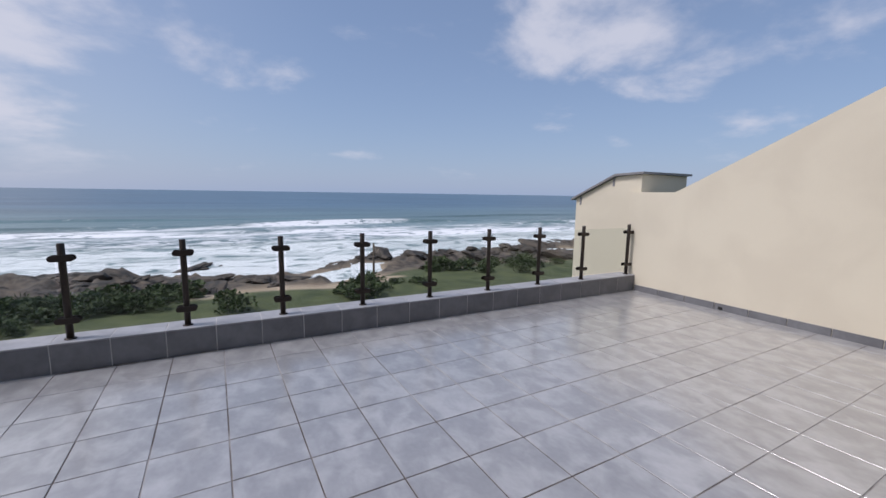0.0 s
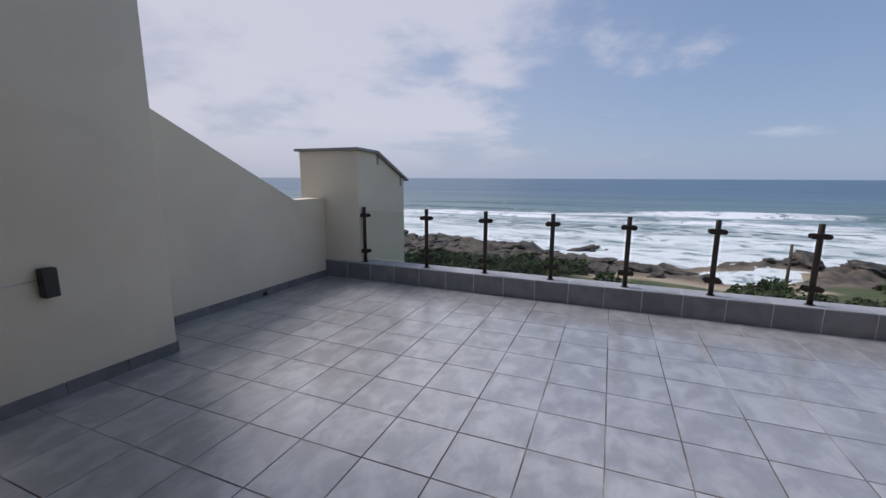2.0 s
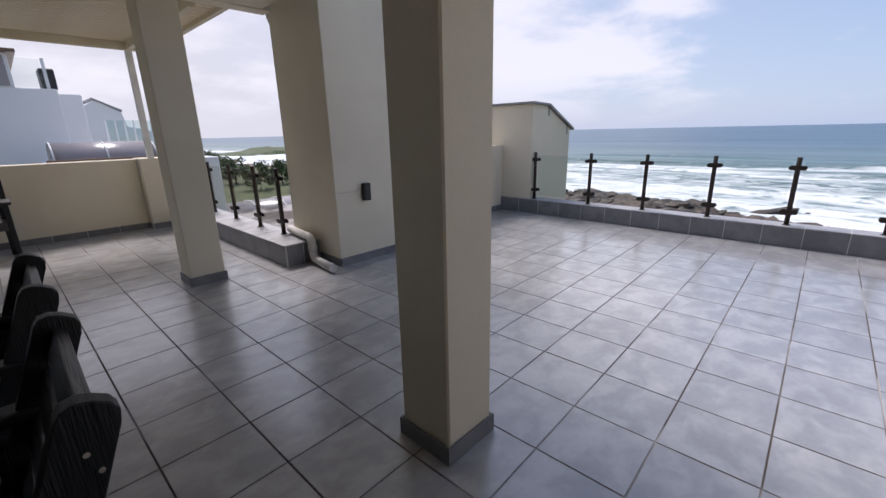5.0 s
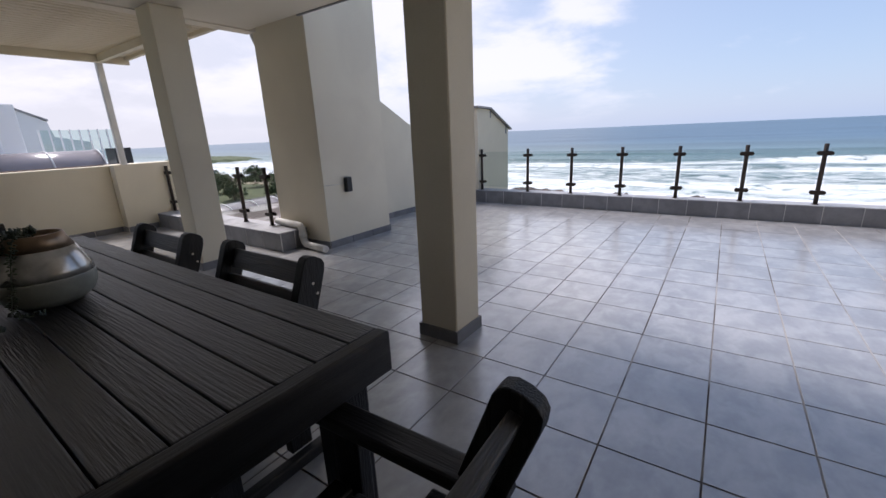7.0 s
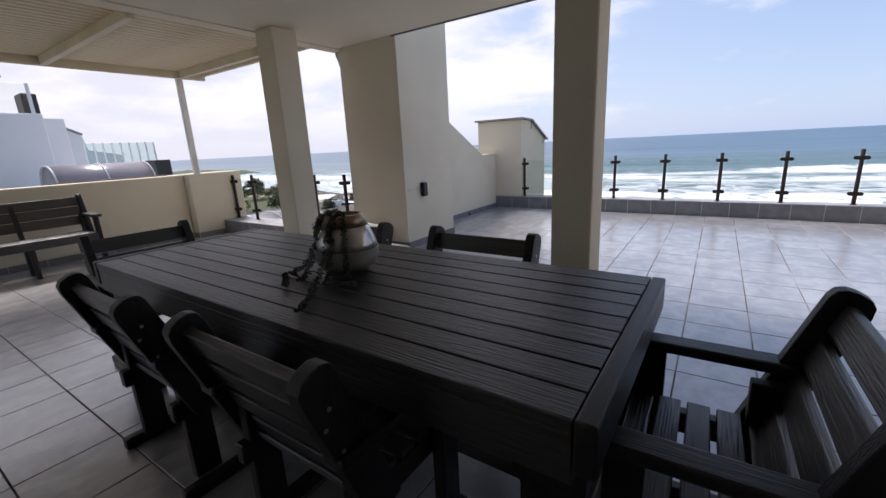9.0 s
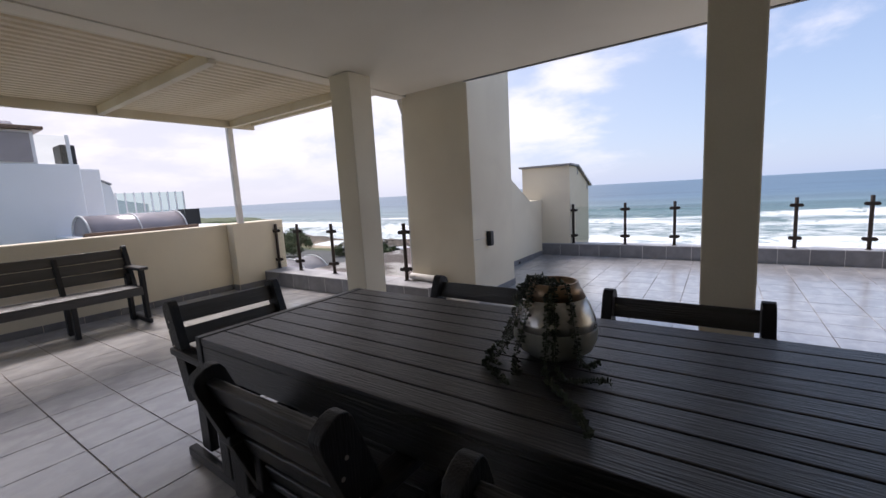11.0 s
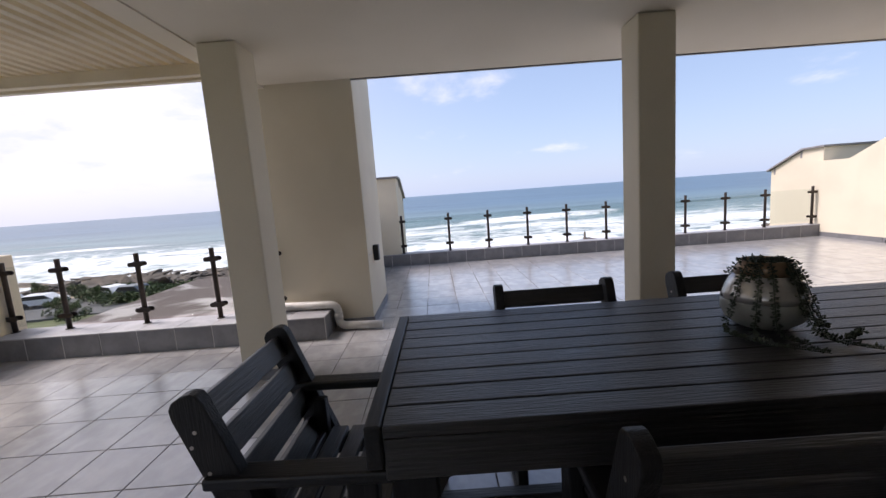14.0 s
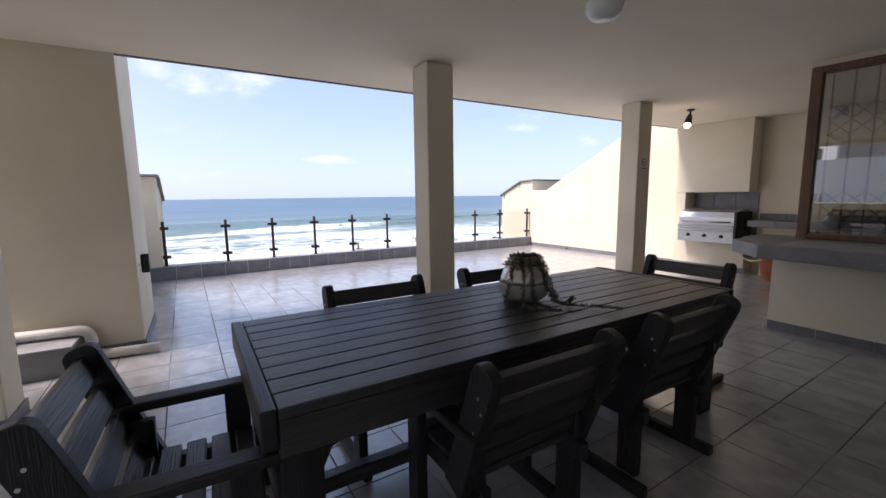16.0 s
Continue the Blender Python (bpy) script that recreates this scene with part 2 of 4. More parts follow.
# ---- mesh helpers ----
def box_bm(x0, x1, y0, y1, z0, z1, bevel=0.0, bm=None, segs=1):
    own = bmesh.new()
    bmesh.ops.create_cube(own, size=1)
    for v in own.verts:
        v.co = Vector(((x0 + x1) / 2 + v.co.x * (x1 - x0), (y0 + y1) / 2 + v.co.y * (y1 - y0), (z0 + z1) / 2 + v.co.z * (z1 - z0)))
    if bevel:
        bmesh.ops.bevel(own, geom=own.edges[:], offset=bevel, segments=segs, affect="EDGES", profile=0.5)
    if bm is None:
        return own
    return join_bm(bm, own)


def join_bm(bm, own):
    made = {v: bm.verts.new(v.co) for v in own.verts}
    for f in own.faces:
        g = bm.faces.new([made[v] for v in f.verts])
        g.smooth = f.smooth
    own.free()
    return bm


def lathe_bm(profile, turns=28, bm=None, at=(0, 0, 0)):
    bm = bm or bmesh.new()
    rings = []
    for r, z in profile:
        rings.append([bm.verts.new((at[0] + r * math.cos(2 * math.pi * i / turns), at[1] + r * math.sin(2 * math.pi * i / turns), at[2] + z)) for i in range(turns)])
    for a, b in zip(rings, rings[1:]):
        for i in range(turns):
            f = bm.faces.new((a[i], a[(i + 1) % turns], b[(i + 1) % turns], b[i]))
            f.smooth = True
    for ring, flip in ((rings[0], True), (rings[-1], False)):
        bm.faces.new(ring[::-1] if flip else ring)
    return bm


def tube_bm(points, r, turns=10, bm=None):
    """A round tube along a line of points, with closed ends."""
    bm = bm or bmesh.new()
    pts = [Vector(p) for p in points]
    rings = []
    for i, p in enumerate(pts):
        d = (pts[min(i + 1, len(pts) - 1)] - pts[max(i - 1, 0)]).normalized()
        side = d.cross(Vector((0, 0, 1)))
        if side.length < 0.1:
            side = d.cross(Vector((1, 0, 0)))
        side.normalize()
        top = side.cross(d)
        rings.append([bm.verts.new(p + r * (math.cos(2 * math.pi * k / turns) * side + math.sin(2 * math.pi * k / turns) * top)) for k in range(turns)])
    for a, b in zip(rings, rings[1:]):
        for k in range(turns):
            f = bm.faces.new((a[k], a[(k + 1) % turns], b[(k + 1) % turns], b[k]))
            f.smooth = True
    bm.faces.new(rings[0])
    bm.faces.new(rings[-1][::-1])
    bmesh.ops.recalc_face_normals(bm, faces=bm.faces[:])
    return bm


def prism_bm(outline, axis, lo, hi, bevel=0.0):
    """An outline in the two other axes, drawn out along axis ('x', 'y' or 'z')."""
    bm = bmesh.new()

    def at(a, b, c):
        return {"x": (c, a, b), "y": (a, c, b), "z": (a, b, c)}[axis]
    one = [bm.verts.new(at(a, b, lo)) for a, b in outline]
    two = [bm.verts.new(at(a, b, hi)) for a, b in outline]
    bm.faces.new(one)
    bm.faces.new(two[::-1])
    k = len(outline)
    for i in range(k):
        bm.faces.new((one[i], two[i], two[(i + 1) % k], one[(i + 1) % k]))
    bmesh.ops.recalc_face_normals(bm, faces=bm.faces[:])
    if bevel:
        bmesh.ops.bevel(bm, geom=bm.edges[:], offset=bevel, segments=2, affect="EDGES", profile=0.5)
    return bm


def mesh_of(name, bm, mat):
    me = bpy.data.meshes.new(name)
    bm.to_mesh(me)
    bm.free()
    me.materials.append(mat)
    return me


def part(name, bm, mat, parent, label=""):
    ob = new(name, mesh_of(name, bm, mat))
    ob.parent = parent
    return tagged(ob, label)


def thing(name, label, category, group="", kind="", at=None):
    ob = new(name)
    ob.empty_display_size = 0.1
    if at is not None:
        ob.matrix_basis = at
    return tagged(ob, label, category, group, kind)


def solid(name, bm, mat, label, category, kind="structure"):
    return tagged(new(name, mesh_of(name, bm, mat)), label, category, "", kind)


# ---- structure ----
CZ = 2.555                     # ceiling height
PY, PT = 3.835, 0.232          # terrace parapet: front face, top
LX, RX = -3.43, 5.38           # side walls of the open terrace

floor = solid("floor", box_bm(-7.1, 6.2, -7.0, 4.1, -0.30, -0.004), GROUT, "grey tiled terrace floor with mixed pale and dark grout", "floor")
parapet = solid("wall_parapet", box_bm(LX, RX, PY + 0.003, PY + 0.26, -0.30, PT - 0.003), WHITEG, "low parapet clad in grey tiles", "parapet")


def side_wall(name, x0, x1, line, label):
    return solid(name, prism_bm(line, "x", x0, x1), CREAM, label, "wall")


side_wall("wall_west", LX - 0.25, LX, [(1.10, -0.3), (PY + 0.03, -0.3), (PY + 0.03, 1.09), (3.29, 1.09), (1.10, 2.24)], "cream plastered side wall with a sloping top")
east = solid("wall_east", prism_bm([(0.0, -0.3), (4.02, -0.3), (4.02, 1.46), (3.33, 1.46), (0.9, 2.73), (0.0, 3.2)], "x", 0.0, 0.25), CREAM, "cream plastered side wall with a sloping top", "wall")
east.matrix_basis = pose(RX + 0.11, 0, 0, 0, 0, 1.7)
pier = solid("wall_pier", box_bm(-3.80, -2.84, 0.193, 1.28, -0.3, 4.6, 0.006), CREAM, "tall cream plastered pier beside the covered patio", "pier")
solid("ceiling", box_bm(-3.72, 6.1, -7.0, 0.10, CZ, CZ + 0.4), CEIL, "cream painted patio ceiling", "ceiling")
solid("trim_ceiling_edge", box_bm(-2.83, 5.45, 0.102, 0.125, CZ - 0.012, CZ + 0.10), FLASH, "grey drip edge along the ceiling", "trim")
solid("trim_ceiling_side", box_bm(-3.90, -3.722, -7.0, 0.19, CZ - 0.01, CZ + 0.26), CEIL, "cream ceiling side beam", "trim")
solid("wall_bench", box_bm(-7.10, -6.84, -7.0, -0.64, -0.3, 1.04, 0.008), CREAM, "cream plastered low terrace wall", "wall")
solid("wall_bench_end", box_bm(-7.10, -6.66, -0.638, 0.23, -0.3, 1.05, 0.008), CREAM, "cream plastered low wall end", "wall")
parapet_side = solid("wall_parapet_side", box_bm(-6.658, -3.262, -0.197, 0.188, -0.3, PT - 0.003), WHITEG, "low side parapet clad in grey tiles", "parapet")
# unseen wall, added to keep light from behind off the chair backs
solid("wall_south_unseen", box_bm(-3.2, 6.2, -7.2, -7.0, -0.3, CZ + 0.4), CREAM, "plain cream rear wall, unseen, added to block light from behind", "wall")
solid("wall_east_patio", box_bm(5.75, 6.0, -7.0, 0.03, -0.3, CZ), CREAM, "cream plastered patio wall", "wall")


def column(x0, x1, y0, y1):
    c = thing("column", "square cream plastered column with a grey tile skirting", "column", "patio columns", "structure")
    part("shaft", box_bm(x0 + 0.013, x1 - 0.013, y0 + 0.013, y1 - 0.013, -0.02, CZ - 0.002, 0.008), CREAM, c)
    for a in ((x0, x1, y0, y0 + 0.012), (x0, x1, y1 - 0.012, y1), (x0, x0 + 0.012, y0 + 0.0125, y1 - 0.0125), (x1 - 0.012, x1, y0 + 0.0125, y1 - 0.0125)):
        part("skirting_tile", box_bm(*a, 0.0, 0.085, 0.0015), TILE2, c, "grey tile skirting")
    return c


column(-3.70, -3.39, -1.065, -0.74)
column(-0.514, -0.206, -1.017, -0.712)
col_c = column(2.717, 3.023, -0.953, -0.652)

# roof blocks seaward of the parapet, with lean-to capping
def roof_block(name, x0, x1, flip):
    b = thing(name, "cream plastered flue block with a sloping grey capping", "flue block", "", "structure")
    line = [(3.87, -6.0), (5.12, -6.0), (5.12, 1.34), (4.30, 1.70), (3.87, 1.72)]
    part("body", prism_bm(line, "x", x0, x1), CREAM, b)
    cap = [(3.82, 1.725), (4.31, 1.706), (5.20, 1.315), (5.20, 1.345), (4.32, 1.738), (3.82, 1.757)]
    part("capping", prism_bm(cap, "x", x0 - 0.05, x1 + 0.05), FLASH, b, "grey metal capping")
    face = x1 if not flip else x0
    for y, z in ((4.36, 1.55), (5.02, 1.24)):
        part("drip_stain", box_bm(face - 0.008, face + 0.008, y - 0.018, y + 0.018, z, z + 0.14), FLASH, b, "grey overflow spout")
    return b


roof_block("flue_block_west", -3.83, -2.87, False)
roof_block("flue_block_east", 5.42, 6.5, True)

# ---- railing: bronze posts, clamps and glass ----
def rail_post(height=0.75):
    p = thing("railing_post", "dark bronze steel railing post with glass clamps", "railing post", "glass railing posts")
    part("upright", lathe_bm([(0.0245, 0), (0.0245, height - 0.004), (0.021, height)], 16), BRONZE, p)
    for z in (0.15, height - 0.115):
        cl = []
        for i in range(8):
            a = math.pi / 2 + math.pi * i / 7
            cl.append((-0.055 + 0.024 * math.cos(a), z + 0.024 * math.sin(a)))
        for i in range(8):
            a = -math.pi / 2 + math.pi * i / 7
            cl.append((0.055 + 0.024 * math.cos(a), z + 0.024 * math.sin(a)))
        part("clamp", prism_bm(cl, "y", -0.034, -0.027), BRONZE, p)
        part("clamp", prism_bm(cl, "y", 0.027, 0.034), BRONZE, p)
    part("base_flange", lathe_bm([(0.04, 0), (0.04, 0.006), (0.026, 0.008)], 16), BRONZE, p)
    return p


POST_X = [-2.828, -1.90, -1.121, -0.340, 0.437, 1.219, 1.998, 2.79, 3.58, 4.367, 5.30]
RY = 3.935
first = rail_post()
first.matrix_basis = pose(POST_X[0], RY, PT)
for px in POST_X[1:]:
    copy_thing(first, pose(px, RY, PT))
for a, b in zip(POST_X, POST_X[1:]):
    g = tagged(new("glass_panel", mesh_of("glass_panel", box_bm(a + 0.045, b - 0.045, RY - 0.005, RY + 0.005, PT + 0.06, PT + 0.70, 0.0015), GLASS)),
               "clear frameless glass railing panel between bronze posts", "glass panel", "glass railing panels")
    g.visible_shadow = False
SIDE_X = [-6.62, -6.04, -5.215, -4.43, -3.80]
for px in SIDE_X:
    copy_thing(first, pose(px, 0.06, PT))
for a, b in zip(SIDE_X, SIDE_X[1:]):
    g = tagged(new("glass_panel", mesh_of("glass_panel", box_bm(a + 0.045, b - 0.045, 0.055, 0.065, PT + 0.06, PT + 0.70, 0.0015), GLASS)),
               "clear frameless glass railing panel between bronze posts", "glass panel", "glass railing panels")
    g.visible_shadow = False

# ---- pergola of cream metal slats ----
pergola = thing("pergola", "cream metal louvre pergola roof on a white post", "pergola", "", "structure")
for y0, y1 in ((-0.52, -0.45), (-2.12, -2.05), (-3.72, -3.65), (-5.32, -5.25), (-6.92, -6.85)):
    part("cross_beam", box_bm(-6.60, -3.905, y0, y1, 2.505, 2.60, 0.004), SLAT, pergola)
part("edge_beam", box_bm(-6.66, -6.602, -7.0, -0.12, 2.50, 2.70, 0.004), SLAT, pergola)
part("front_beam", box_bm(-6.60, -3.905, -0.18, -0.12, 2.56, 2.68, 0.004), SLAT, pergola)
part("post", box_bm(-6.74, -6.662, -0.525, -0.445, 1.04, 2.56, 0.006), WHITEP, pergola, "white square post")
n_slat = 25
slat_me = mesh_of("slat", prism_bm([(-0.040, 0.030), (-0.030, 0.0), (0.018, 0.0), (0.030, 0.030), (0.036, 0.030), (0.036, 0.034), (0.027, 0.034), (0.016, 0.004), (-0.027, 0.004), (-0.037, 0.034)], "y", -6.99, -0.185), SLAT)
for i in range(n_slat):
    s = new("slat", slat_me)
    s.parent = pergola
    s.matrix_basis = pose(-6.54 + i * (2.58 / (n_slat - 1)), 0, 2.601)
part("roof_sheet", box_bm(-6.60, -3.905, -7.0, -0.185, 2.642, 2.652), SHEET, pergola, "translucent roof sheet over the slats")

# ---- downpipes ----
def bend(points, r, rounds=5):
    pts = [Vector(p) for p in points]
    out = [pts[0]]
    for a, b, c in zip(pts, pts[1:], pts[2:]):
        k = min(r, (a - b).length * 0.45, (c - b).length * 0.45)
        p, q = b + (a - b).normalized() * k, b + (c - b).normalized() * k
        for i in range(rounds + 1):
            t = i / rounds
            out.append((1 - t) ** 2 * p + 2 * t * (1 - t) * b + t * t * q)
    return out + [pts[-1]]


low = thing("drain_pipe", "grey-white plastic drain pipe bending down over the tiled kerb", "pipe")
part("tube", tube_bm(bend([(-3.78, 0.13, PT + 0.05), (-3.19, 0.07, PT + 0.05), (-3.19, 0.07, 0.05), (-2.72, 0.02, 0.05)], 0.09), 0.042, 14), PIPE, low)
for m in ((-3.19, 0.07, 0.16),):
    part("collar", lathe_bm([(0.047, -0.03), (0.047, 0.03)], 14, at=m), PIPE, low)
tall = thing("downpipe", "cream painted rainwater downpipe at the pier", "pipe")
part("tube", tube_bm(bend([(-3.87, 0.235, 2.75), (-3.87, 0.235, 2.55), (-3.86, 0.30, 2.40), (-3.86, 0.30, -1.2)], 0.08), 0.040, 12), PIPE, tall)

# ---- wall lamp on the pier, drain hole ----
lamp = thing("wall_lamp", "black up and down wall lamp on the cream pier", "wall lamp")
part("housing", box_bm(-2.838, -2.775, 0.505, 0.585, 0.655, 0.835, 0.008, segs=2), BLACK, lamp)
part("cable", tube_bm([(-2.836, 0.505, 0.765), (-2.836, 0.38, 0.757), (-2.836, 0.20, 0.765)], 0.0035, 6), PIPE, lamp)
for x, y in ((LX + 0.006, 2.72), (RX + 0.035, 2.62)):
    d = thing("drain_outlet", "small black drain outlet in the skirting", "drain outlet")
    part("pipe_end", box_bm(x - 0.02, x + 0.02, y - 0.03, y + 0.03, 0.005, 0.05, 0.008), BLACK, d)


# ---- table ----
TX0, TX1, TY0, TY1, TZ = -2.26, 0.372, -3.178, -2.215, 0.783
table = thing("dining_table", "long black-stained slatted timber patio table", "table")
k = 9
w = (TY1 - TY0) / k
for i in range(k):
    part("plank", box_bm(TX0 + 0.048, TX1 - 0.048, TY0 + i * w + 0.0025, TY0 + (i + 1) * w - 0.0025, TZ - 0.035, TZ - random.random() * 0.002, 0.004, segs=2), WOOD, table)
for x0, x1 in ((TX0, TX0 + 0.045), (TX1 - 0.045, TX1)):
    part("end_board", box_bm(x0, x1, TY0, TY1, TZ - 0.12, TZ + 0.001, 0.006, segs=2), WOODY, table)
for y0, y1 in ((TY0 + 0.005, TY0 + 0.05), (TY1 - 0.05, TY1 - 0.005)):
    part("apron", box_bm(TX0 + 0.047, TX1 - 0.047, y0, y1, TZ - 0.155, TZ - 0.037, 0.004), WOOD, table)
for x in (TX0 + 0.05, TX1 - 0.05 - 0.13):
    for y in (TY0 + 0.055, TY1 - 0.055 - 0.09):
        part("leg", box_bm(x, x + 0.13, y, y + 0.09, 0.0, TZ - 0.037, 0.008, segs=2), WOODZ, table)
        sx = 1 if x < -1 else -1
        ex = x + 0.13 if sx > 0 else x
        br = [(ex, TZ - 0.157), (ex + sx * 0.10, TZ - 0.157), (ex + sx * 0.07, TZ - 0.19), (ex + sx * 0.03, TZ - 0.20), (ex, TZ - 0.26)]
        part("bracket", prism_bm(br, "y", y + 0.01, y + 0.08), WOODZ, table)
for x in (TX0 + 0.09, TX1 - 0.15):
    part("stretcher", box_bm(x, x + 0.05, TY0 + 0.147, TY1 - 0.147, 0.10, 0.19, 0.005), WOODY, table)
part("long_stretcher", box_bm(TX0 + 0.142, TX1 - 0.152, -2.72, -2.66, 0.12, 0.19, 0.005), WOOD, table)


# ---- chairs: local +y is the way the sitter faces, origin under the back ----
def stile_bm(x0, x1):
    # a leaning plank with a rounded head, drawn in y and z
    foot, head, d = Vector((0.16, 0.34)), Vector((-0.025, 0.838)), 0.105
    u = (head - foot).normalized()
    s = Vector((u.y, -u.x))
    line = [foot, foot + s * d]
    for t, o in ((0.035, 1.0), (0.012, 0.93), (0.0, 0.75), (-0.002, 0.5), (0.004, 0.22), (0.02, 0.06), (0.05, 0.0)):
        line.append(head - u * t + s * d * o)
    return prism_bm([(p.x, p.y) for p in line], "x", x0, x1, 0.004)


def slats_back(parent, half, n=4, wide=0.088):
    foot, head = Vector((0.16, 0.34)), Vector((-0.025, 0.838))
    u = (head - foot).normalized()
    s = Vector((u.y, -u.x))
    for i in range(n):
        a = head - u * (0.035 + i * 0.118)
        b = a - u * wide
        line = [a + s * 0.035, a + s * 0.065, b + s * 0.065, b + s * 0.035]
        part("back_slat", prism_bm([(p.x, p.y) for p in line], "x", -half, half, 0.004), WOOD, parent)


def chair(width=0.62):
    c = thing("patio_chair", "black-stained slatted timber patio armchair at the table", "chair", "chairs round the table")
    h = width / 2
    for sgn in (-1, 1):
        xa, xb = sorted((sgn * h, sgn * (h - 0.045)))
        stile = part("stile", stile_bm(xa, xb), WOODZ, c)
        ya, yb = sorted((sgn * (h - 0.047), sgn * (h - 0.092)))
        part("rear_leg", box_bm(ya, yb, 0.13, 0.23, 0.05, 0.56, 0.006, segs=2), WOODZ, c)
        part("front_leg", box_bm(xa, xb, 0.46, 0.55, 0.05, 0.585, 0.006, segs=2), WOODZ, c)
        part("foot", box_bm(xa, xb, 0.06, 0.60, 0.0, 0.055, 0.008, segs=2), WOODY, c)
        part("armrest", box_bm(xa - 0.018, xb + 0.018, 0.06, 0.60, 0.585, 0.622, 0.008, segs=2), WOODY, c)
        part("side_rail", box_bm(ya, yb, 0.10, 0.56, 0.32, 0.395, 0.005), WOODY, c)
        for z, y in ((0.755, 0.075), (0.71, 0.06), (0.63, 0.10)):
            part("screw", lathe_bm([(0.006, -0.001), (0.006, 0.002)], 8), SCREW, stile, "bare metal screw head").matrix_basis = pose(sgn * h, y - 0.02, z, 0, 90, 0)
    for i in range(5):
        y = 0.155 + i * 0.083
        part("seat_slat", box_bm(-h + 0.05, h - 0.05, y, y + 0.066, 0.397, 0.422, 0.004), WOOD, c)
    slats_back(c, h - 0.047)
    return c


ch = chair()
ch.matrix_basis = pose(-1.372, -3.44, 0, 0, 0, 0)
PLACES = [(-0.453, -3.42, 0), (-1.462, -1.99, 180), (-0.515, -1.97, 180), (-2.79, -2.78, -92), (0.88, -2.655, 92)]
for x, y, r in PLACES:
    copy_thing(ch, pose(x, y, 0, 0, 0, r))

# ---- bench against the low wall ----
bench = thing("garden_bench", "black-stained slatted timber garden bench against the cream wall", "bench", at=pose(-6.60, -2.76, 0, 0, 0, -90) @ Matrix.Diagonal((1.0, 1.07, 1.065, 1)))
half = 0.66
for sgn in (-1, 0, 1):
    xa, xb = sgn * half - 0.0225, sgn * half + 0.0225
    if sgn:
        part("stile", stile_bm(xa, xb), WOODZ, bench)
        part("armrest", box_bm(xa - 0.03, xb + 0.03, 0.06, 0.56, 0.60, 0.635, 0.008), WOODY, bench)
        part("foot", box_bm(xa, xb, 0.10, 0.56, 0.0, 0.05, 0.008), WOODY, bench)
        part("front_leg", box_bm(xa, xb, 0.44, 0.52, 0.052, 0.598, 0.006), WOODZ, bench)
        part("rear_leg", box_bm(xa - sgn * 0.047, xb - sgn * 0.047, 0.13, 0.21, 0.0, 0.55, 0.006), WOODZ, bench)
    else:
        part("middle_leg", box_bm(xa, xb, 0.44, 0.52, 0.0, 0.38, 0.006), WOODZ, bench)
        part("middle_leg", box_bm(xa, xb, 0.20, 0.27, 0.0, 0.38, 0.006), WOODZ, bench)
        part("middle_stile", prism_bm([(0.20, 0.36), (0.25, 0.36), (0.08, 0.80), (0.04, 0.80)], "x", xa, xb), WOODZ, bench)
for i in range(5):
    y = 0.155 + i * 0.080
    part("seat_slat", box_bm(-half + 0.03, half - 0.03, y, y + 0.066, 0.397, 0.422, 0.004), WOOD, bench)
part("front_rail", box_bm(-half + 0.03, half - 0.03, 0.522, 0.55, 0.33, 0.40, 0.004), WOOD, bench)
slats_back(bench, half - 0.025, 3, 0.106)

# ---- pot with a trailing succulent ----
POT = Vector((-0.832, -2.655, TZ))
pot = thing("plant_pot", "round two-tone silver and grey-green glazed pot on the table", "pot", at=pose(*POT))
part("bowl", lathe_bm([(0.068, 0.0), (0.088, 0.005), (0.122, 0.030), (0.137, 0.066), (0.137, 0.098), (0.136, 0.105)], 36), POT_LOW, pot, "grey-green glazed lower half")
part("shoulder", lathe_bm([(0.136, 0.1052), (0.130, 0.130), (0.115, 0.170), (0.100, 0.20)], 36), POT_TOP, pot, "silver glazed shoulder")
part("rim", lathe_bm([(0.100, 0.2002), (0.084, 0.232), (0.078, 0.25), (0.070, 0.25), (0.072, 0.235), (0.02, 0.232)], 36), POT_RIM, pot, "copper coloured rim")
plant = thing("trailing_succulent", "dark green trailing succulent spilling from the pot over the table", "plant", at=pose(*POT))
rng = random.Random(5)


def strand(points):
    pts = bend(points, 0.06, 4)
    bm = tube_bm([tuple(p) for p in pts], 0.0016, 5)
    path, acc = [], 0.0
    for a, b in zip(pts, pts[1:]):
        n = max(1, int((b - a).length / 0.0050))
        path += [(a + (b - a) * (i / n), (b - a).normalized()) for i in range(n)]
    for p, d in path:
        for _ in range(2):
            out = Vector((rng.gauss(0, 1), rng.gauss(0, 1), rng.gauss(0, 1)))
            out = (out - out.dot(d) * d).normalized()
            if p.z < 0.02 and out.z < 0:
                out.z = -out.z
            ln, wd = rng.uniform(0.012, 0.021), rng.uniform(0.0042, 0.0072)
            tip = p + out * ln + d * rng.uniform(-0.003, 0.006)
            side = out.cross(d).normalized() * wd
            mid = p + out * ln * 0.6
            thick = d * wd * 0.6
            v = [bm.verts.new(q) for q in (p, mid + side, mid + thick, mid - side, mid - thick, tip)]
            for a, b in ((1, 2), (2, 3), (3, 4), (4, 1)):
                bm.faces.new((v[0], v[a], v[b]))
                bm.faces.new((v[5], v[b], v[a]))
    bmesh.ops.recalc_face_normals(bm, faces=bm.faces[:])
    return bm


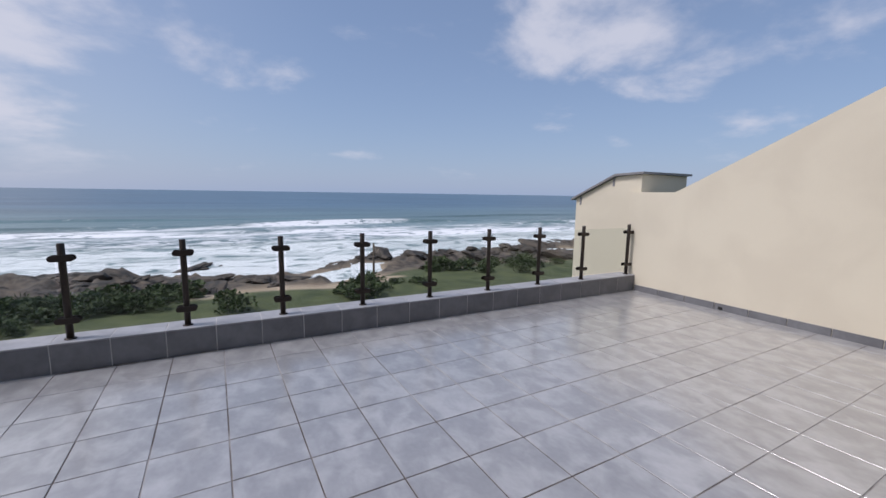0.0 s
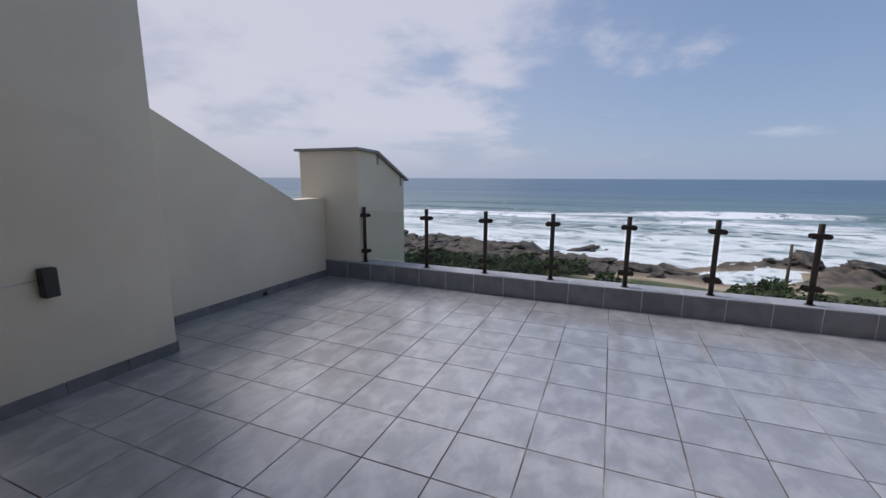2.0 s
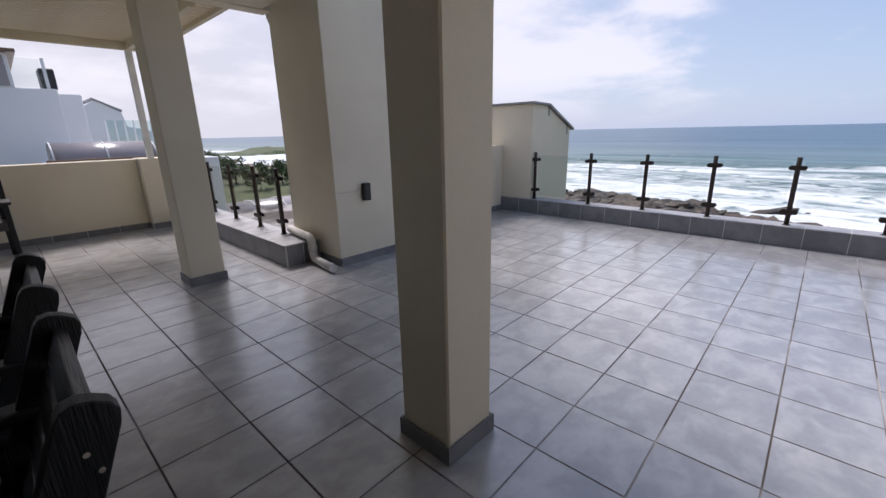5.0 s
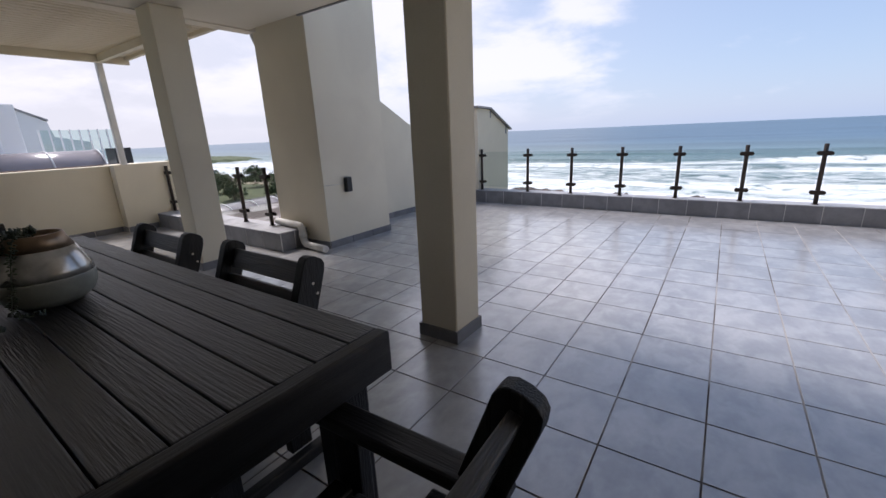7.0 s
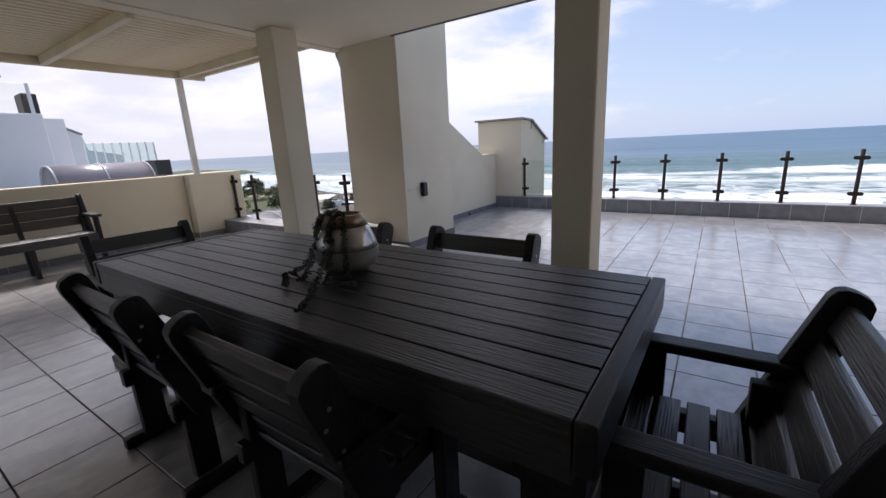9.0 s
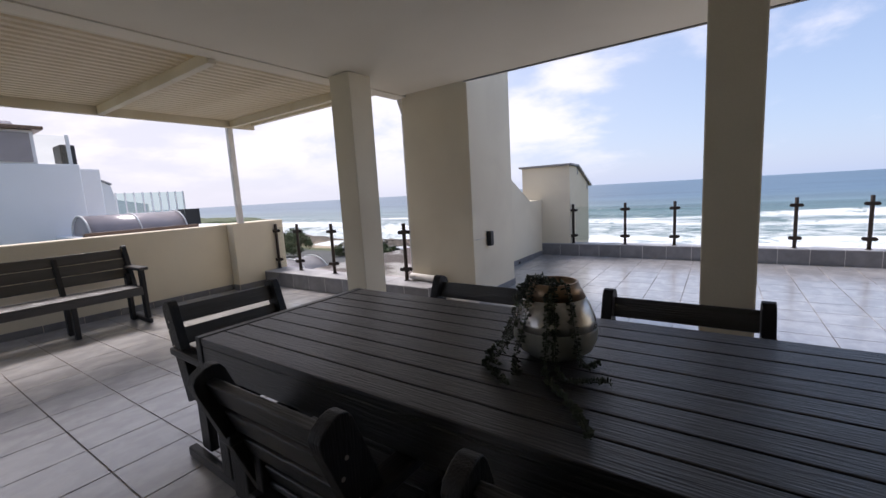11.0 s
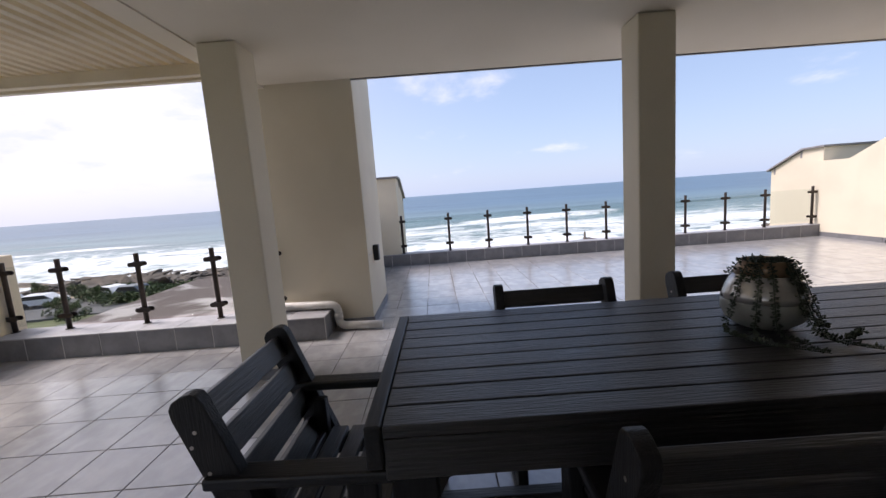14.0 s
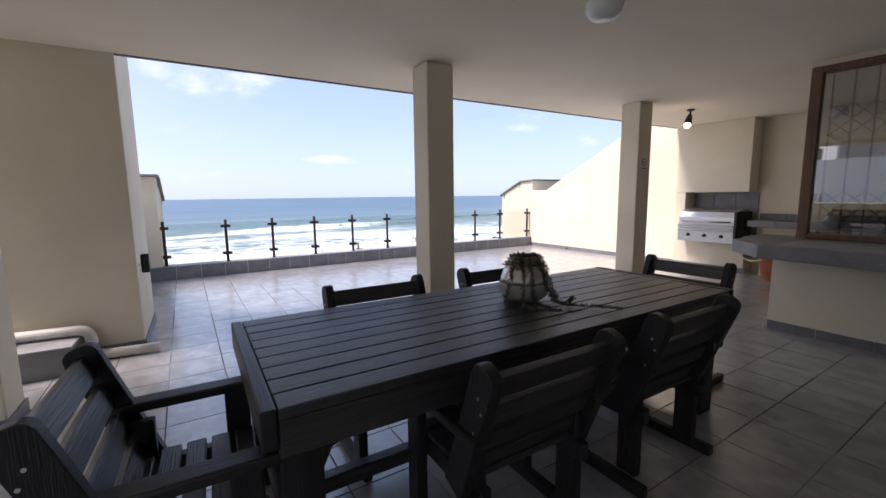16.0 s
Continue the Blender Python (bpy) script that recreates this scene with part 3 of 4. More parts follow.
def over(angle, reach, far):
    a = radians(angle)
    c, s = math.cos(a), math.sin(a)
    return [(0.03 * c, 0.03 * s, 0.245), (0.075 * c, 0.075 * s, 0.262), (0.112 * c, 0.112 * s, 0.20), (0.143 * c, 0.143 * s, 0.105), (reach * c, reach * s, 0.012)] + far


E0 = 0.010
LONG = [over(-80, 0.20, [(0.10, -0.28, E0), (0.17, -0.34, E0), (0.24, -0.45, E0)]),
        over(-70, 0.19, [(0.11, -0.22, E0), (0.17, -0.18, E0), (0.22, -0.16, E0)]),
        over(225, 0.20, [(-0.17, -0.21, E0), (-0.10, -0.25, E0), (-0.03, -0.31, E0)]),
        over(195, 0.19, [(-0.19, -0.14, E0), (-0.12, -0.20, E0)]),
        over(-45, 0.18, [(0.16, -0.05, E0)]),
        over(245, 0.18, [(-0.03, -0.24, E0)])]
for pl in LONG:
    part("stem", strand(pl), LEAF, plant)
for a in (175, 215, 285):
    r = radians(a)
    c, s = math.cos(r), math.sin(r)
    e = rng.uniform(0.15, 0.21)
    part("stem", strand([(0.02 * c, 0.02 * s, 0.245), (0.07 * c, 0.07 * s, 0.268), (0.10 * c, 0.10 * s, 0.235), (0.140 * c, 0.140 * s, e)]), LEAF, plant)

# ---- braai corner, servery and window ----
BX = 5.42
solid("wall_braai_base", box_bm(BX, 5.748, -1.16, 0.03, -0.3, 0.62, 0.006), CREAM, "cream plastered braai base", "wall")
solid("wall_braai_hood", box_bm(BX, 5.748, -1.16, 0.03, 1.36, CZ - 0.002, 0.006), CREAM, "cream plastered braai hood with a square opening", "wall")
solid("wall_braai_cheek", box_bm(BX, 5.748, -0.15, 0.03, 0.622, 1.358), CREAM, "cream plastered braai cheek", "wall")
niche = thing("wall_niche", "dark grey tiled braai niche lining", "niche", "", "structure")
for i in range(3):
    part("tile", box_bm(5.725, 5.747, -1.19 + i * 0.347, -1.19 + i * 0.347 + 0.342, 0.63, 1.355, 0.002), TILE2, niche)

grill = thing("gas_grill", "stainless steel built-in gas grill with a rounded lid", "grill")
lid = [(5.20, 0.80), (5.215, 0.93), (5.27, 1.02), (5.38, 1.07), (5.60, 1.08), (5.68, 1.02), (5.68, 0.80)]
lid_part = part("lid", prism_bm(lid, "y", -1.08, -0.17, 0.008), STEEL, grill)
for z, t in ((0.79, 0.012), (0.745, 0.010), (0.70, 0.010)):
    part("fascia_rib", box_bm(5.16, 5.22, -1.08, -0.17, z - t, z + t, 0.006), STEEL, grill)
fascia = part("fascia", box_bm(5.19, 5.68, -1.08, -0.17, 0.50, 0.798, 0.006), STEEL, grill, "brushed steel control fascia")
part("lid_handle", tube_bm([(5.15, -1.0, 0.86), (5.15, -0.25, 0.86)], 0.014, 12), STEEL, lid_part)
for y in (-1.0, -0.25):
    part("handle_bracket", box_bm(5.145, 5.22, y - 0.012, y + 0.012, 0.85, 0.875, 0.003), STEEL, lid_part)
for y in (-0.90, -0.63, -0.36):
    kn = part("knob", lathe_bm([(0.028, 0), (0.026, 0.022), (0.014, 0.03)], 16), BLACK, fascia, "black control knob")
    kn.matrix_basis = pose(5.189, y, 0.615, 0, -90, 0)
part("side_panel", box_bm(5.17, 5.70, -1.12, -1.082, 0.48, 1.03, 0.004), BLACK, grill, "black side panel")

shelf = thing("worktop", "grey tiled braai worktop with a tiled edge", "worktop")
for i in range(6):
    part("tile", box_bm(5.30, 5.746, -1.215 - (i + 1) * 0.368, -1.215 - i * 0.368 - 0.005, 0.80, 0.90, 0.003), TILE2, shelf)
for i in range(6):
    part("splash_tile", box_bm(5.726, 5.747, -1.215 - (i + 1) * 0.368, -1.215 - i * 0.368 - 0.005, 0.902, 1.0, 0.003), TILE2, shelf)
solid("wall_worktop_base", box_bm(5.50, 5.746, -3.4, -1.36, -0.3, 0.798, 0.006), CREAM, "cream plastered worktop base", "wall")
flower = thing("terracotta_pot", "terracotta flower pot under the worktop", "pot", at=pose(5.25, -1.65, 0))
part("body", lathe_bm([(0.13, 0.0), (0.15, 0.02), (0.20, 0.30), (0.20, 0.31)], 28), TERRA, flower)
part("rim", lathe_bm([(0.215, 0.3105), (0.22, 0.32), (0.22, 0.37), (0.20, 0.38), (0.18, 0.372), (0.03, 0.33)], 28), TERRA, flower)
hose = thing("gas_hose", "cream gas hose looping from the grill", "hose")
part("hose", tube_bm(bend([(5.30, -1.135, 0.52), (5.12, -1.22, 0.34), (5.06, -1.42, 0.26), (5.07, -1.66, 0.36), (5.20, -1.86, 0.52), (5.45, -1.9, 0.6)], 0.15, 6), 0.011, 8), HOSE, hose)

solid("wall_servery", prism_bm([(2.50, -2.60), (2.95, -2.50), (3.20, -3.0), (3.65, -7.0), (2.40, -7.0), (2.48, -3.45)], "z", -0.3, 0.773), CREAM, "cream plastered servery counter base", "wall")
counter = thing("servery_counter", "grey tiled servery counter with a chamfered corner", "counter")
part("slab", prism_bm([(1.90, -2.69), (2.24, -2.345), (3.05, -2.30), (3.6, -6.9), (1.64, -6.9), (1.85, -3.50)], "z", 0.775, 0.892, 0.004), TILE2, counter, "dark grey tiled edge")
for i in range(8):
    y1 = -2.80 - i * 0.368
    for j in range(3):
        x0 = 1.915 + j * 0.34 - i * 0.022
        part("tile", box_bm(x0, x0 + 0.335, y1 - 0.363, y1, 0.8925, 0.90, 0.0015), COPING, counter)
WT = pose(2.72, -2.70, 0, 0, 0, 5.0)     # the window wall, turned a little
WY1, WY0, WZ0, WZ1 = 0.0, -2.0, 0.905, 2.50
win = thing("window_1", "brown timber window with a folding steel security gate behind the glass", "window", "", "structure", at=WT)
part("window_frame", box_bm(-0.05, 0.07, WY1 - 0.085, WY1, WZ0, WZ1, 0.005), TIMBER, win)
part("window_frame", box_bm(-0.05, 0.07, WY0, WY1 - 0.087, WZ1 - 0.06, WZ1, 0.005), TIMBER, win)
part("window_frame", box_bm(-0.05, 0.07, WY0, WY1 - 0.087, WZ0, WZ0 + 0.05, 0.005), TIMBER, win)
part("window_frame", box_bm(-0.05, 0.07, WY0 - 0.1, WY0 - 0.002, WZ0, WZ1, 0.005), TIMBER, win)
pane = part("pane", box_bm(-0.003, 0.003, WY0, WY1 - 0.087, WZ0 + 0.052, WZ1 - 0.062), WINGLASS, win, "reflecting window pane")
pane.visible_shadow = False
for nm, a in (("wall_window_top", (-0.04, 0.16, -4.2, 0.0, WZ1 + 0.002, CZ - 0.002)), ("wall_window_rest", (-0.04, 0.16, -4.2, WY0 - 0.102, WZ0, WZ1))):
    o = solid(nm, box_bm(*a), CREAM, "cream plastered wall round the window", "wall")
    o.matrix_basis = WT
gate = thing("security_gate", "grey steel folding security gate behind the window", "security gate", at=WT)
GX = 0.12
for i in range(11):
    y = WY1 - 0.13 - i * 0.15
    part("bar", box_bm(GX - 0.008, GX + 0.008, y - 0.008, y + 0.008, WZ0, WZ1), GATE, gate)
    if i < 10:
        for zc in (1.22, 2.02):
            for dz0 in (-0.07, 0.07):
                for q in (-1, 1):
                    part("lattice", tube_bm([(GX, y, zc + dz0 - q * 0.07), (GX, y - 0.15, zc + dz0 + q * 0.07)], 0.006, 6), GATE, gate)

# ---- ceiling fixtures, sign ----
globe = thing("ceiling_light", "round opal glass ceiling light, unlit", "ceiling light")
part("fitting", lathe_bm([(0.075, -0.02), (0.08, 0.0)], 24, at=(-0.20, -2.62, CZ - 0.001)), WHITEP, globe)
part("shade", lathe_bm([(0.03, -0.175), (0.075, -0.16), (0.105, -0.12), (0.11, -0.085), (0.095, -0.045), (0.07, -0.021)], 28, at=(-0.20, -2.62, CZ)), OPAL, globe)
spot = thing("spotlight", "small black ceiling spotlight with a lit warm bulb", "spotlight")
SX, SY = 3.92, -0.95
part("rose", lathe_bm([(0.045, -0.02), (0.05, 0.0)], 20, at=(SX, SY, CZ - 0.001)), BLACK, spot)
part("arm", tube_bm([(SX, SY, CZ - 0.02), (SX - 0.015, SY, CZ - 0.075)], 0.012, 8), BLACK, spot)
hd = part("head", lathe_bm([(0.025, 0.055), (0.035, 0.03), (0.05, -0.06), (0.055, -0.09)], 20), BLACK, spot)
hd.matrix_basis = pose(SX - 0.03, SY, CZ - 0.125, 0, 22, 0)
bl = part("bulb", lathe_bm([(0.048, -0.091), (0.05, -0.115), (0.035, -0.14), (0.01, -0.148)], 20), BULB, spot, "lit warm bulb")
bl.matrix_basis = hd.matrix_basis
bulb_light = new("spot_lamp", bpy.data.lights.new("spot_lamp", "POINT"))
bulb_light.data.energy, bulb_light.data.color, bulb_light.data.shadow_soft_size = 0.8, (1.0, 0.78, 0.5), 0.05
bulb_light.location = (SX - 0.10, SY, CZ - 0.31)
sign = thing("no_smoking_sign", "small white no-smoking sign on the column", "sign")
part("plate", box_bm(2.80, 2.93, -0.9435, -0.939, 1.66, 1.86, 0.001), SIGN, sign)
ring = bmesh.new()
for i in range(24):
    a, b = 2 * math.pi * i / 24, 2 * math.pi * (i + 1) / 24
    q = [ring.verts.new((2.865 + r * math.cos(t), -0.9445, 1.775 + r * math.sin(t))) for r, t in ((0.048, a), (0.048, b), (0.038, b), (0.038, a))]
    ring.faces.new(q)
part("ring", ring, BLACK, sign, "black prohibition ring")
part("cigarette", box_bm(2.838, 2.892, -0.9455, -0.944, 1.768, 1.780), BLACK, sign)
part("caption_bar", box_bm(2.815, 2.915, -0.9455, -0.944, 1.685, 1.697), BLACK, sign)

# ---- outdoors: ground, sea, rocks, plants, neighbours ----
SEA = -11.0


def shore(x):
    """How far out the land reaches."""
    return 63 + 6 * noise.noise((x * 0.03, 4.2, 0)) + 3 * noise.noise((x * 0.11, 1.2, 0)) + 0.10 * max(0.0, x - 10) + 0.16 * min(60.0, max(0.0, -x - 25))


def rocky(x, y):
    return noise.noise((x * 0.028 + 3.1, y * 0.035, 7.7)) + 0.35 * noise.noise((x * 0.1, y * 0.12, 1.7))


def land(x, y):
    s = shore(x)
    z = -8.0
    if y > s - 24:
        t = min(1.0, (y - s + 24) / 20)
        z = -8.0 - 3.15 * t * t * (3 - 2 * t)
    if y > s:
        z -= 0.10 * (y - s)
    near_rock = max(0.0, min(1.0, (y - s + 14) / 6)) * max(0.0, min(1.0, (s + 14 - y) / 8))
    r = rocky(x, y) + 0.36
    if r > 0 and near_rock:
        bumps = abs(noise.noise((x * 0.35, y * 0.4, 2.0))) * 2.0 + abs(noise.noise((x * 1.1, y * 1.0, 5.0))) * 0.8
        z += near_rock * min(1.0, r * 5) * (0.75 + bumps)
    return z + 0.12 * noise.noise((x * 0.3, y * 0.3, 0))


def ground_material():
    m = bpy.data.materials.new("coastal_ground")
    m.use_nodes = True
    n, l = m.node_tree.nodes, m.node_tree.links
    b = n["Principled BSDF"]
    b.inputs["Roughness"].default_value = 0.9
    at = n.new("ShaderNodeVertexColor")
    at.layer_name = "cover"
    sp = n.new("ShaderNodeSeparateColor")
    l.new(at.outputs[0], sp.inputs[0])
    geo = n.new("ShaderNodeTexCoord")

    def tone(c1, c2, scale):
        no, mx = n.new("ShaderNodeTexNoise"), n.new("ShaderNodeMixRGB")
        no.inputs["Scale"].default_value, no.inputs["Detail"].default_value = scale, 8
        mr = n.new("ShaderNodeMapRange")
        mr.inputs[1].default_value, mr.inputs[2].default_value = 0.35, 0.65
        l.new(geo.outputs["Object"], no.inputs["Vector"])
        l.new(no.outputs[0], mr.inputs[0])
        l.new(mr.outputs[0], mx.inputs[0])
        mx.inputs[1].default_value, mx.inputs[2].default_value = (*c1, 1), (*c2, 1)
        return mx.outputs[0]

    grass = tone((0.05, 0.066, 0.022), (0.10, 0.115, 0.042), 0.5)
    sand = tone((0.36, 0.27, 0.18), (0.46, 0.36, 0.25), 0.4)
    rock = tone((0.045, 0.038, 0.033), (0.16, 0.125, 0.095), 0.9)
    m1, m2 = n.new("ShaderNodeMixRGB"), n.new("ShaderNodeMixRGB")
    l.new(sp.outputs[0], m1.inputs[0])
    l.new(grass, m1.inputs[1])
    l.new(sand, m1.inputs[2])
    l.new(sp.outputs[1], m2.inputs[0])
    l.new(m1.outputs[0], m2.inputs[1])
    l.new(rock, m2.inputs[2])
    l.new(m2.outputs[0], b.inputs["Base Color"])
    return m


def ground_sheet():
    xs = sorted(set([-4000, -1500, -600] + list(np.arange(-260, -70, 4.0)) + list(np.arange(-70, 110, 0.8)) + list(np.arange(110, 260, 4.0)) + [600, 1500, 4000]))
    ys = sorted(set([-4000, -800, -150, -40] + list(np.arange(-20, 36, 3.0)) + list(np.arange(36, 96, 0.8)) + list(np.arange(96, 180, 6.0)) + [240, 600, 4500]))
    co = [(float(x), float(y), land(x, y) if y < 190 else -24.0) for y in ys for x in xs]
    w = len(xs)
    faces = [(j * w + i, j * w + i + 1, (j + 1) * w + i + 1, (j + 1) * w + i) for j in range(len(ys) - 1) for i in range(w - 1)]
    me = bpy.data.meshes.new("ground")
    me.from_pydata(co, [], faces)
    layer = me.color_attributes.new("cover", "FLOAT_COLOR", "POINT")
    cols = np.zeros((len(co), 4), dtype=np.float32)
    for i, (x, y, z) in enumerate(co):
        s = shore(x)
        edge = s - 22 + 3 * noise.noise((x * 0.15, y * 0.15, 9.0)) + (8 if x > 18 else 0)
        sand = max(0.0, min(1.0, (y - edge) / 1.5))
        r = rocky(x, y) + 0.36
        near_rock = max(0.0, min(1.0, (y - s + 14) / 3))
        cols[i] = (sand, max(0.0, min(1.0, r * 8)) * near_rock, 0, 1)
    layer.data.foreach_set("color", cols.ravel())
    me.polygons.foreach_set("use_smooth", [True] * len(faces))
    me.materials.append(ground_material())
    return tagged(new("ground", me), "coastal grass running down to sand and dark rocks", "ground", "", "structure")


ground_sheet()


def sea_material():
    m = bpy.data.materials.new("sea_water")
    m.use_nodes = True
    n, l = m.node_tree.nodes, m.node_tree.links
    b = n["Principled BSDF"]
    tc = n.new("ShaderNodeTexCoord")
    sp = n.new("ShaderNodeSeparateXYZ")
    l.new(tc.outputs["Object"], sp.inputs[0])

    def math_(op, a, c=0.0):
        k = n.new("ShaderNodeMath")
        k.operation = op
        for i, v in enumerate((a, c)):
            if isinstance(v, (int, float)):
                k.inputs[i].default_value = v
            else:
                l.new(v, k.inputs[i])
        return k.outputs[0]

    def noise_(scale, stretch, detail=7.0, rough=0.55, dist=0.0):
        mp, no = n.new("ShaderNodeMapping"), n.new("ShaderNodeTexNoise")
        mp.inputs["Scale"].default_value = stretch
        l.new(tc.outputs["Object"], mp.inputs[0])
        l.new(mp.outputs[0], no.inputs["Vector"])
        no.inputs["Scale"].default_value, no.inputs["Detail"].default_value = scale, detail
        no.inputs["Roughness"].default_value, no.inputs["Distortion"].default_value = rough, dist
        return no.outputs[0]

    def step(v, lo, hi, a=0.0, c=1.0):
        r = n.new("ShaderNodeMapRange")
        r.interpolation_type = "SMOOTHSTEP"
        r.inputs[1].default_value, r.inputs[2].default_value, r.inputs[3].default_value, r.inputs[4].default_value = lo, hi, a, c
        l.new(v, r.inputs[0])
        return r.outputs[0]

    y = sp.outputs[1]
    # surf lines: noise stretched along the shore; thins out with the distance from it
    band = noise_(0.05, (0.22, 1.0, 1.0), 5.0, 0.5, 0.3)
    lace = noise_(0.32, (0.55, 1.0, 1.0), 9.0, 0.68, 0.9)
    reach = step(y, 80.0, 230.0, 0.15, -0.16)
    crest = step(math_("ADD", band, reach), 0.54, 0.64)
    wash = step(math_("ADD", lace, math_("MULTIPLY", reach, 0.9)), 0.53, 0.66)
    foam = math_("MAXIMUM", math_("MULTIPLY", crest, step(lace, 0.36, 0.5)), math_("MULTIPLY", wash, 0.75))
    # near to deep water; the far tone is lifted to paint in distance haze
    deep_hazy = n.new("ShaderNodeMixRGB")
    l.new(step(y, 90.0, 420.0), deep_hazy.inputs[0])
    deep_hazy.inputs[1].default_value, deep_hazy.inputs[2].default_value = (0.14, 0.215, 0.215, 1), (0.07, 0.135, 0.195, 1)
    chop = n.new("ShaderNodeMixRGB")
    chop.blend_type = "MULTIPLY"
    chop.inputs[0].default_value = 0.55
    l.new(deep_hazy.outputs[0], chop.inputs[1])
    l.new(step(noise_(0.02, (0.2, 1.0, 1.0), 8.0, 0.65), 0.35, 0.62, 0.55, 1.25), chop.inputs[2])
    mx = n.new("ShaderNodeMixRGB")
    l.new(foam, mx.inputs[0])
    l.new(chop.outputs[0], mx.inputs[1])
    mx.inputs[2].default_value = (0.82, 0.84, 0.84, 1)
    l.new(mx.outputs[0], b.inputs["Base Color"])
    rg = step(foam, 0.0, 1.0, 0.35, 0.9)
    l.new(rg, b.inputs["Roughness"])
    b.inputs["Specular IOR Level"].default_value = 0.25
    bu = n.new("ShaderNodeBump")
    bu.inputs["Strength"].default_value, bu.inputs["Distance"].default_value = 0.8, 0.6
    l.new(noise_(0.25, (0.5, 1, 1), 6.0, 0.6), bu.inputs["Height"])
    l.new(bu.outputs[0], b.inputs["Normal"])
    return m


def sea_sheet():
    xs = sorted(set([-4500, -2000, -900] + list(np.arange(-420, 420, 5.0)) + [900, 2000, 4500]))
    ys = sorted(set(list(np.arange(50, 230, 1.1)) + list(np.arange(230, 420, 8.0)) + [600, 1000, 2000, 4700]))

    def swell(x, y):
        if y > 420:
            return 0.0
        h = 0.0
        for y0, amp in ((92, 0.5), (112, 0.9), (134, 1.2), (158, 1.3), (190, 1.1)):
            c = y0 + 7 * noise.noise((x * 0.012, y0 * 0.7, 0.0)) + 2 * noise.noise((x * 0.06, y0 * 0.3, 1.0))
            a = amp * max(0.0, 0.45 + 1.1 * noise.noise((x * 0.011 + y0, 5.0, 0.0)))
            d = (y - c) / (2.4 if y > c else 1.5)
            h += a * math.exp(-d * d)
        return h + 0.15 * noise.noise((x * 0.15, y * 0.25, 0))

    co = [(float(x), float(y), swell(x, y)) for y in ys for x in xs]
    w = len(xs)
    faces = [(j * w + i, j * w + i + 1, (j + 1) * w + i + 1, (j + 1) * w + i) for j in range(len(ys) - 1) for i in range(w - 1)]
    me = bpy.data.meshes.new("sea")
    me.from_pydata(co, [], faces)
    me.polygons.foreach_set("use_smooth", [True] * len(faces))
    me.materials.append(sea_material())
    ob = tagged(new("water", me), "blue-green sea with white surf rolling in", "sea", "", "structure")
    ob.location.z = SEA
    return ob


sea_sheet()

# rocks standing along the shore
rr = random.Random(11)


def boulder_bm(seed):
    bm = bmesh.new()
    bmesh.ops.create_icosphere(bm, subdivisions=3, radius=1.0)
    for v in bm.verts:
        v.co *= 1 + 0.55 * noise.noise(v.co * 1.1 + Vector((seed * 7.1, 0, 0))) + 0.45 * abs(noise.noise(v.co * 2.7 + Vector((0, seed * 3.0, 0)))) - 0.25 * abs(noise.noise(v.co * 5.5 + Vector((0, 0, seed * 2.0))))
    return bm


boulders = [mesh_of("boulder", boulder_bm(i), ROCK) for i in range(6)]
made_rocks = 0
while made_rocks < 290:
    x = rr.uniform(-75, 90)
    y = shore(x) + rr.uniform(-13, 13)
    if rocky(x, y) < -0.2:
        continue
    s = rr.choice((0.35, 0.5, 0.6, 0.9, 1.4)) * rr.uniform(0.8, 1.25)
    o = new("boulder", rr.choice(boulders))
    o.matrix_basis = pose(x, y, max(land(x, y), SEA - 0.4) + 0.1 * s, rr.uniform(-15, 15), rr.uniform(-15, 15), rr.uniform(0, 360)) @ Matrix.Diagonal((s * rr.uniform(1.2, 2.4), s * 1.2, s * rr.uniform(0.35, 0.65), 1))
    tagged(o, "dark wet shore boulder", "rock", "shore rocks")
    made_rocks += 1


# bushes: many leaves on short twigs
def bush_bm(seed, leaves=420, spiky=False):
    r = random.Random(seed)
    bm = bmesh.new()
    lobes = [(Vector((r.uniform(-0.7, 0.7), r.uniform(-0.5, 0.5), r.uniform(0.25, 0.75))), r.uniform(0.3, 0.55)) for _ in range(7)]
    for _ in range(leaves):
        c, rad = r.choice(lobes)
        d = Vector((r.gauss(0, 1), r.gauss(0, 1), r.gauss(0.25, 0.8))).normalized()
        p = c + d * rad * r.uniform(0.65, 1.05)
        p.z = max(p.z, 0.02)
        t = (d + Vector((r.gauss(0, 0.6), r.gauss(0, 0.6), r.gauss(0.3, 0.5)))).normalized()
        ln, wd = (r.uniform(0.25, 0.5), 0.03) if spiky else (r.uniform(0.12, 0.26), r.uniform(0.06, 0.11))
        s = t.cross(Vector((r.gauss(0, 1), r.gauss(0, 1), r.gauss(0, 1)))).normalized() * wd
        v = [bm.verts.new(q) for q in (p, p + t * ln * 0.5 + s, p + t * ln, p + t * ln * 0.5 - s)]
        bm.faces.new(v)
    return bm


bushes = [mesh_of("bush", bush_bm(i, 520), BUSH) for i in range(4)]
spikes = [mesh_of("aloe_bush", bush_bm(20 + i, 160, True), BUSH) for i in range(2)]
n_bush = 0
